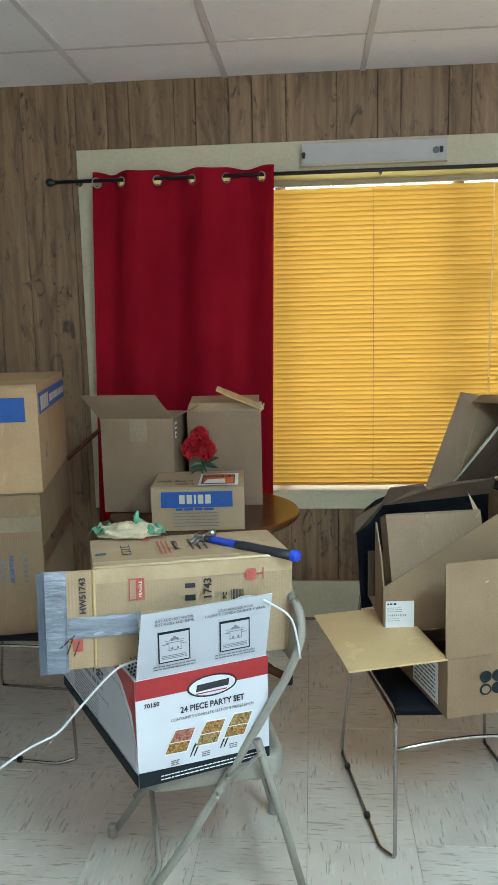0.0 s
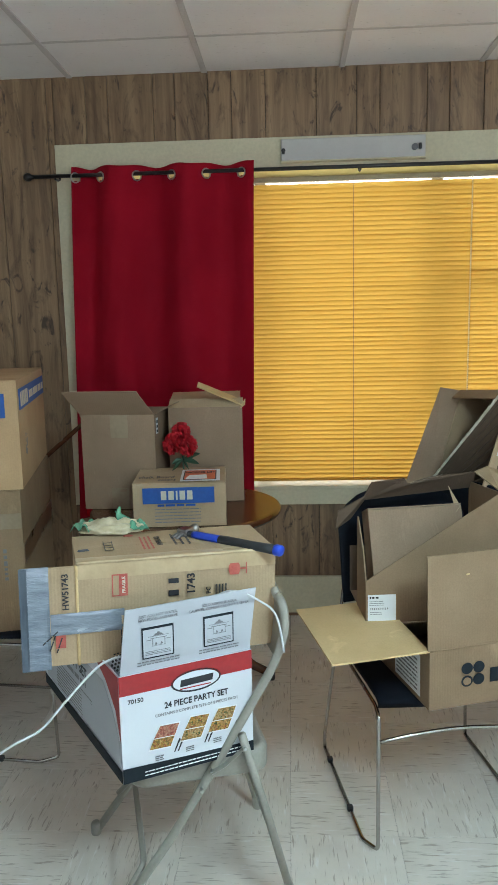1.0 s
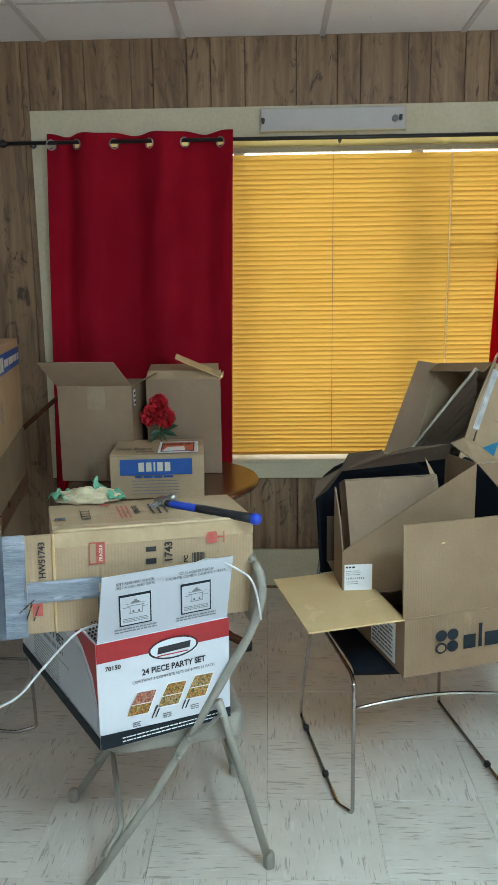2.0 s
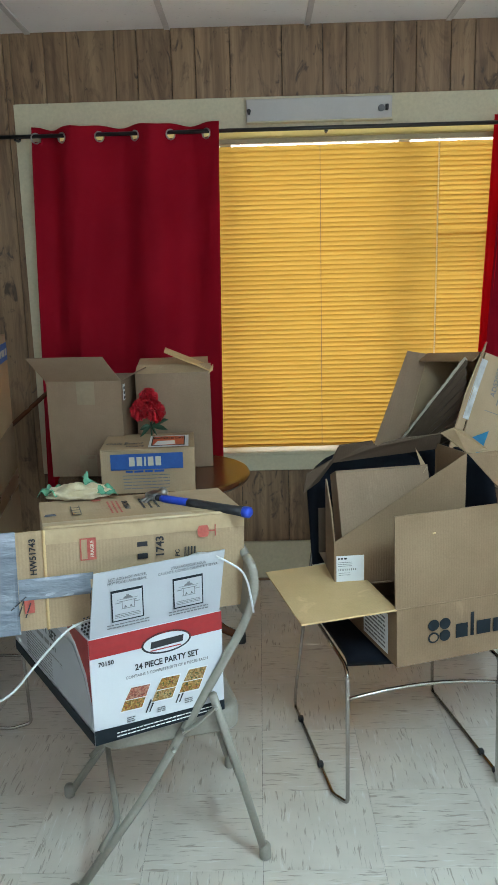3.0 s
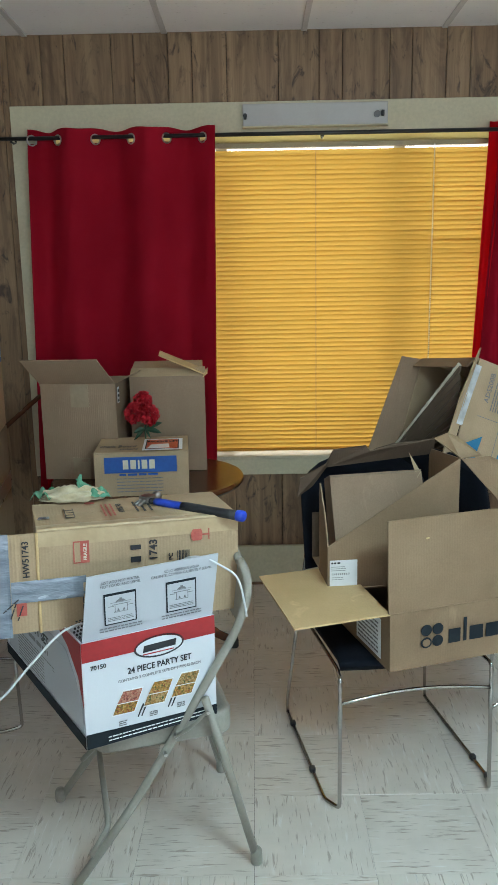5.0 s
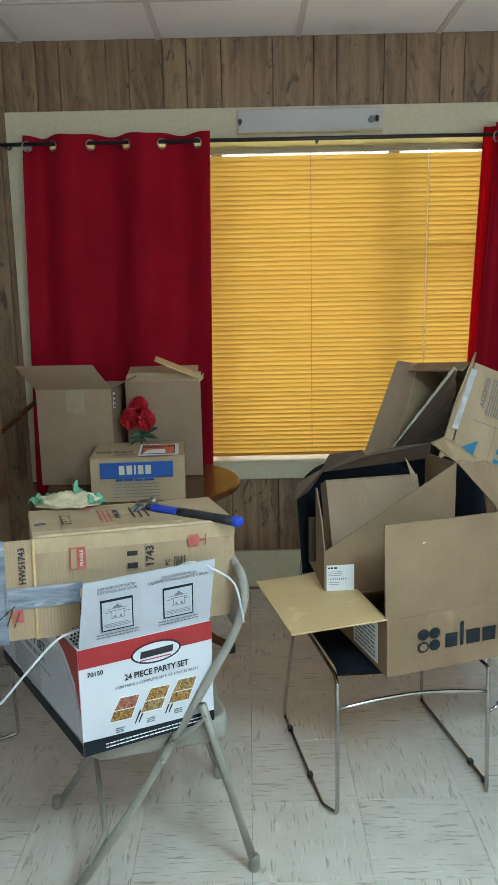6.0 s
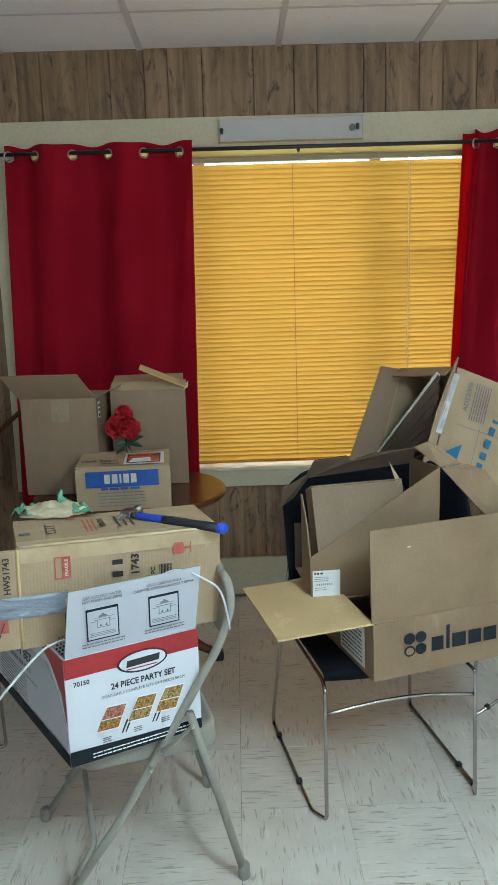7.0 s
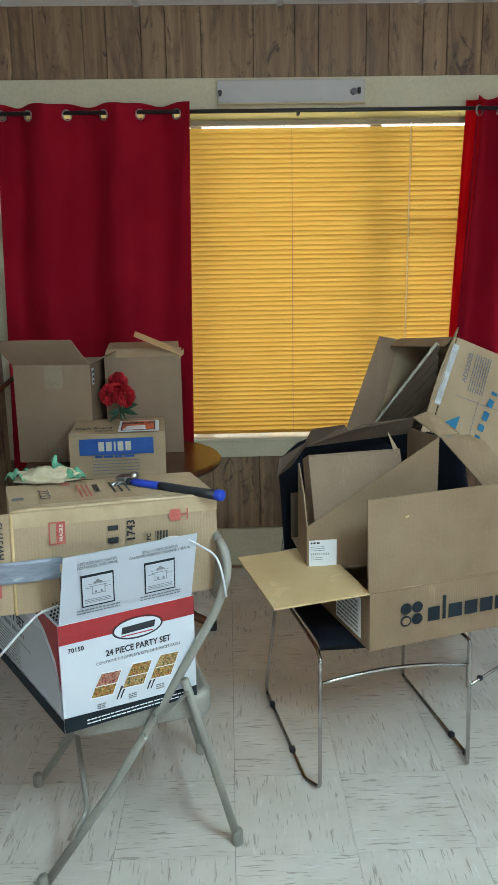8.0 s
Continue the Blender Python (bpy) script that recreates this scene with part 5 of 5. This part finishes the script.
for ax, ay in ((0, 1), (1, 1), (1, 0)):
    flat_print(cl, on(cf, 0.088 + 0.034 * ax, 0.055 + 0.034 * ay), oval(0.017, 0.0165, 0.0165, 0.016, 20), CHARCOAL_PRINT, "logo_petal")
flat_print(cl, on(cf, 0.088, 0.055), oval(0.017, 0.0150, 0.0165, 0.0155, 20), CHARCOAL_PRINT, "logo_petal")
flat_print(cl, on(cf, 0.088, 0.055, 0.0038), oval(0.017, 0.0150, 0.0115, 0.0105, 18), KRAFT, "logo_petal")
x = 0.172
for k, (w, h2) in enumerate(((0.036, 0.040), (0.010, 0.068), (0.042, 0.040), (0.040, 0.040), (0.040, 0.040), (0.022, 0.040))):
    flat_print(cl, on(cf, x, 0.058), rect(0, 0, w, h2), CHARCOAL_PRINT, "logo_bar")
    x += w + 0.009
flat_print(cl, on(cs, CD - 0.20, 0.018), rect(0, 0, 0.155, 0.115), WHITE_PAPER, "shipping_label")
bars(cl, on(cs, CD - 0.19, 0.018, 0.004), 0.0, 0.095, 0.13, 8, 0.012, 0.005, GREY_PRINT, 61, words=5)
flat_print(cl, Matrix.Translation((-CW / 2 + 0.10, -CD / 2 + 0.0000, CH + 0.195)) @ pose(0, 0, 0, 90), [(0, 0), (0.009, 0.001), (0.010, 0.0045), (0.001, 0.004)], KRAFT_GOLD, "torn_spot", 0.002)

# die-cut carton standing in the display carton: slanted front, taller back
dm = pose(0.869, 2.115, 0.592, 0, 0, 5.8)
dc = thing("die_cut_carton", dm, "kraft die-cut carton with a slanted front panel and open flaps", "carton")
part("front_panel", prism([(-0.178, -0.13, 0.0), (0.202, -0.13, 0.0), (0.202, -0.13, 0.368), (-0.178, -0.13, 0.124)], 0.004), KRAFT, dc, "slanted front panel")
part("side_panel", prism([(-0.178, 0.0, 0.0), (-0.178, -0.126, 0.0), (-0.178, -0.126, 0.124), (-0.178, -0.085, 0.205), (-0.178, -0.01, 0.279), (-0.178, 0.0, 0.279)], 0.004), KRAFT_DULL, dc)
part("side_panel", prism([(0.202, -0.126, 0.0), (0.202, 0.126, 0.0), (0.202, 0.126, 0.345), (0.202, -0.126, 0.368)], 0.004), KRAFT, dc)
part("base", block(-0.174, 0.198, -0.126, 0.126, 0.0, 0.004), KRAFT_DULL, dc)
# back panel and back flaps: a darker board stands in for shade
part("back_panel", prism([(-0.176, 0.128, 0.0), (0.198, 0.128, 0.0), (0.198, 0.128, 0.150), (-0.176, 0.128, 0.150)], 0.004), CORRUGATED_AND_SHADED, dc, "inner face, shade put into its dark brown")
part("flap", prism([(-0.132, 0.122, 0.300), (-0.117, 0.090, 0.361), (-0.015, 0.090, 0.370), (-0.005, 0.090, 0.354), (0.004, 0.090, 0.353), (0.018, 0.090, 0.360), (0.073, 0.090, 0.374), (0.204, 0.090, 0.384), (0.206, 0.122, 0.330)], 0.004), CORRUGATED_AND_SHADED, dc, "raised back flap, shade put into its colour, with a torn edge")
part("flap", prism([(-0.178, 0.122, 0.240), (-0.229, 0.100, 0.213), (-0.219, 0.100, 0.272), (-0.138, 0.098, 0.316), (-0.120, 0.092, 0.356), (-0.133, 0.122, 0.300)], 0.004), CORRUGATED_AND_SHADED, dc)
part("flap", prism([(0.203, -0.13, 0.370), (0.297, -0.05, 0.357), (0.250, 0.02, 0.400), (0.228, 0.05, 0.408), (0.200, 0.085, 0.386)], 0.004), KRAFT_PALE, dc)
part("flap", prism([(0.206, -0.131, 0.366), (0.349, -0.136, 0.205), (0.395, -0.132, 0.205), (0.400, -0.125, 0.275), (0.345, -0.110, 0.345), (0.297, -0.105, 0.366)], 0.004), KRAFT, dc)
lbm = Matrix.Translation((-0.176, -0.1315, 0.0)) @ pose(0, 0, 0, 90)
flat_print(dc, lbm, rect(0.004, 0.004, 0.084, 0.084), WHITE_PAPER, "shipping_label")
bars(dc, on(lbm, 0, 0, 0.0012), 0.008, 0.064, 0.050, 3, 0.0055, 0.0012, GREY_PRINT, 71, words=4)
bars(dc, on(lbm, 0, 0, 0.0012), 0.010, 0.040, 0.062, 1, 0.006, 0.0055, GREY_PRINT, 72, words=22)
flat_print(dc, on(lbm, 0.008, 0.073, 0.0012), oval(0.003, 0.003, 0.003, 0.003, 10), BLACK_PRINT, "logo_mark")
bars(dc, on(lbm, 0, 0, 0.0012), 0.016, 0.0735, 0.034, 1, 0.006, 0.005, BLACK_PRINT, 73, words=2)
bars(dc, on(lbm, 0, 0, 0.0012), 0.010, 0.032, 0.044, 2, 0.006, 0.0012, GREY_PRINT, 74, words=3)

IW, ID, IH = 0.280, 0.10, 0.208
ic = thing("inner_carton", corner_pose(0.737, 2.041, 0.690, 5.8, IW, ID, 1.5, -20), "plain kraft carton lying tilted inside the die-cut carton", "carton")
carton_body(ic, IW, ID, IH, KRAFT_DULL, 0.004, 0.001, 51.0)
carton_lid(ic, IW, ID, IH, KRAFT_DULL, 0.001, 53.0)
part("tab", prism([(IW / 2 - 0.016, -ID / 2 - 0.001, IH - 0.02), (IW / 2 - 0.002, -ID / 2 - 0.001, IH - 0.004), (IW / 2 - 0.026, -ID / 2 + 0.02, IH + 0.062)], 0.003), KRAFT_PALE, ic)

# torn carton on the third chair
am = pose(1.092, 2.576, 0.796, 0, 0, 22) @ pose(0, 0, 0, -5.2, 20.5, 0)
ad = thing("torn_carton", am, "kraft carton torn open at one end, leaning on a chair", "carton")
w, d, h = 0.46, 0.327, 0.412
part("front_panel", sheet((0, -d / 2, 0), (w, 0, 0), (0, 0, h), 0.005, 10, 8, 0.002, 61), KRAFT_PALE, ad)
part("back_panel", sheet((w, d / 2, 0), (-w, 0, 0), (0, 0, h), 0.005, 8, 6, 0.002, 62), KRAFT_PALE, ad)
part("end_panel", sheet((w, -d / 2 + 0.005, 0), (0, d - 0.01, 0), (0, 0, h), 0.005, 8, 6, 0.002, 63), KRAFT_PALE, ad)
part("top_panel", sheet((0, -d / 2 + 0.005, h), (w, 0, 0), (0, d - 0.01, 0), 0.005, 8, 6, 0.002, 64), KRAFT_PALE, ad)
part("base", sheet((0, d / 2 - 0.005, 0), (w, 0, 0), (0, -d + 0.01, 0), 0.005, 8, 6, 0.002, 65), KRAFT_PALE, ad)
part("flap", prism([(0.0, d / 2, 0.0), (0.0, d / 2, h), (-0.060, d / 2 + 0.05, h - 0.005), (-0.088, d / 2 + 0.06, 0.02)], 0.005), KRAFT_DULL, ad)
part("flap", sheet((-0.010, -d / 2 + 0.01, h), (0.0, d - 0.02, 0), (-0.030, 0, -0.040), 0.005, 8, 4, 0.002, 67), KRAFT, ad)
part("flap", prism([(-0.008, -d / 2, 0.05), (-0.006, -d / 2, h + 0.035), (-0.018, -d / 2 - 0.010, h + 0.02), (-0.050, -d / 2 - 0.02, h * 0.62), (-0.058, -d / 2 - 0.02, 0.05)], 0.005), KRAFT_PALE, ad)
cor = bmesh.new()
rows = []
for i in range(61):
    s = i / 60
    z_top = h * (0.04 + 0.86 * s) 
    rows.append([cor.verts.new((-0.050 + 0.10 * (q / 40) + 0.0050 * math.sin(q * 1.57), d / 2 - 0.03 - (d - 0.06) * s, 0.012 + (z_top - 0.012) * (1 - q / 40 * 0.9))) for q in range(41)])
for a, b in zip(rows, rows[1:]):
    for q in range(40):
        cor.faces.new((a[q], a[q + 1], b[q + 1], b[q]))
cg = part("corrugated_liner", cor, CORRUGATED_AND_SHADED, ad, "torn dark corrugated liner")
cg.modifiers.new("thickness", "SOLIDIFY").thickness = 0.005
tear = bmesh.new()
rows = []
for i in range(61):
    s = i / 60
    z_top = h * (0.04 + 0.86 * s) + 0.010 * noise.noise((i * 0.9, 1, 4))
    y = d / 2 - 0.03 - (d - 0.06) * s
    wd = 0.010 + 0.012 * abs(noise.noise((i * 0.35, 7, 2)))
    rows.append((tear.verts.new((-0.062, y, z_top + 0.004)), tear.verts.new((-0.054, y + wd * 0.4, z_top + wd)), tear.verts.new((-0.042, y, z_top + 0.002))))
for a, b in zip(rows, rows[1:]):
    tear.faces.new((a[0], b[0], b[1], a[1]))
    tear.faces.new((a[1], b[1], b[2], a[2]))
part("torn_paper_edge", tear, CREAM_PRINT, ad)
part("tape", sheet((-0.030, -d / 2 - 0.010, h * 0.42), (0.028, 0.004, 0), (0.018, 0.004, h * 0.52), 0.001, 4, 12, 0.003, 5), CLOUDY_TAPE, ad)
af = Matrix.Translation((0, -d / 2 - 0.003, 0)) @ pose(0, 0, 0, 90)
lettering(ad, "ADS200B", 0.028, on(af, 0.072, h - 0.085, 0.002, 90), GREY_PRINT, squeeze=0.95, bold=0.01)
bars(ad, on(af, 0.10, h - 0.16, 0.002, 90), 0, 0, 0.13, 7, 0.011, 0.004, GREY_PRINT, 81, words=5)
flat_print(ad, on(af, 0.0, 0.06, 0.002), [(0.015, 0.05), (0.085, 0.0), (0.095, 0.10)], TEAL_PRINT, "triangle_mark")
bars(ad, on(af, 0.20, 0.06, 0.002, 82), 0, 0, 0.22, 1, 0.05, 0.026, TEAL_PRINT, 82, "logo_bar", 9)
flat_print(ad, on(af, 0.155, 0.0, 0.002), rect(0, 0, 0.002, h - 0.18), GREY_PRINT, "print_line")
flat_print(ad, on(af, 0.05, h - 0.19, 0.002), rect(0, 0, 0.35, 0.002), GREY_PRINT, "print_line")

# ---------- pieces of the setting ----------
WIDTHS = [0.150, 0.105, 0.152, 0.227, 0.179, 0.102, 0.207, 0.098]
plank_meshes = {}


def plank(x0, w, z0, z1):
    key = (round(w, 3), round(z1 - z0, 3))
    if key not in plank_meshes:
        plank_meshes[key] = mesh_of("plank", block(0, w - 0.0022, 0, 0.0115, 0, z1 - z0, 0.0018, 1), PLANK)
    ob = new("plank", plank_meshes[key])
    ob.parent = wall_north
    ob.matrix_basis = pose(x0 + 0.0011, WALL - 0.0015, z0)


k = 3
x = -1.222 - sum(WIDTHS[k:])
while x < X1 - 0.02:
    w = WIDTHS[k % 8]
    if x + w > X0:
        if x + w <= -0.557 or x >= 2.217:
            plank(max(x, X0), min(w, X1 - x) if x >= X0 else x + w - X0, 0.199, CEIL + 0.01)
        elif x < -0.557:
            plank(x, -0.556 - x, 0.199, CEIL + 0.01)
            plank(-0.556, x + w + 0.556, 2.251, CEIL + 0.01)
            plank(-0.556, x + w + 0.556, 0.199, 0.561)
        else:
            plank(x, w, 2.251, CEIL + 0.01)
            plank(x, w, 0.199, 0.561)
    x, k = x + w, k + 1

tile_mesh = [mesh_of("floor_tile", block(-0.1521, 0.1521, -0.1521, 0.1521, -0.0035, 0.0, 0.0007, 1), mt) for mt in (TILE_X, TILE_Y)]
rest = [bmesh.new(), bmesh.new()]
rnd = random.Random(2)
for i in range(-9, 9):
    for j in range(-14, 7):
        x, y = 0.790 + 0.305 * (i + 0.5), 1.560 + 0.305 * (j + 0.5)
        if x < X0 - 0.1 or x > X1 + 0.1 or y < Y0 - 0.1 or y > WALL + 0.1:
            continue
        if -1.3 < x < 2.4 and y > 0.9:
            ob = new("floor_tile", tile_mesh[(i + j) % 2])
            ob.parent = floor
            ob.matrix_basis = pose(x, y, rnd.uniform(-0.0004, 0.0004))
        else:
            block(x - 0.1521, x + 0.1521, y - 0.1521, y + 0.1521, -0.0035, 0.0, bm=rest[(i + j) % 2])
for bm, mt in zip(rest, (TILE_X, TILE_Y)):
    tagged(part("floor_tiles_beyond", bm, mt, floor), kind="stuff")
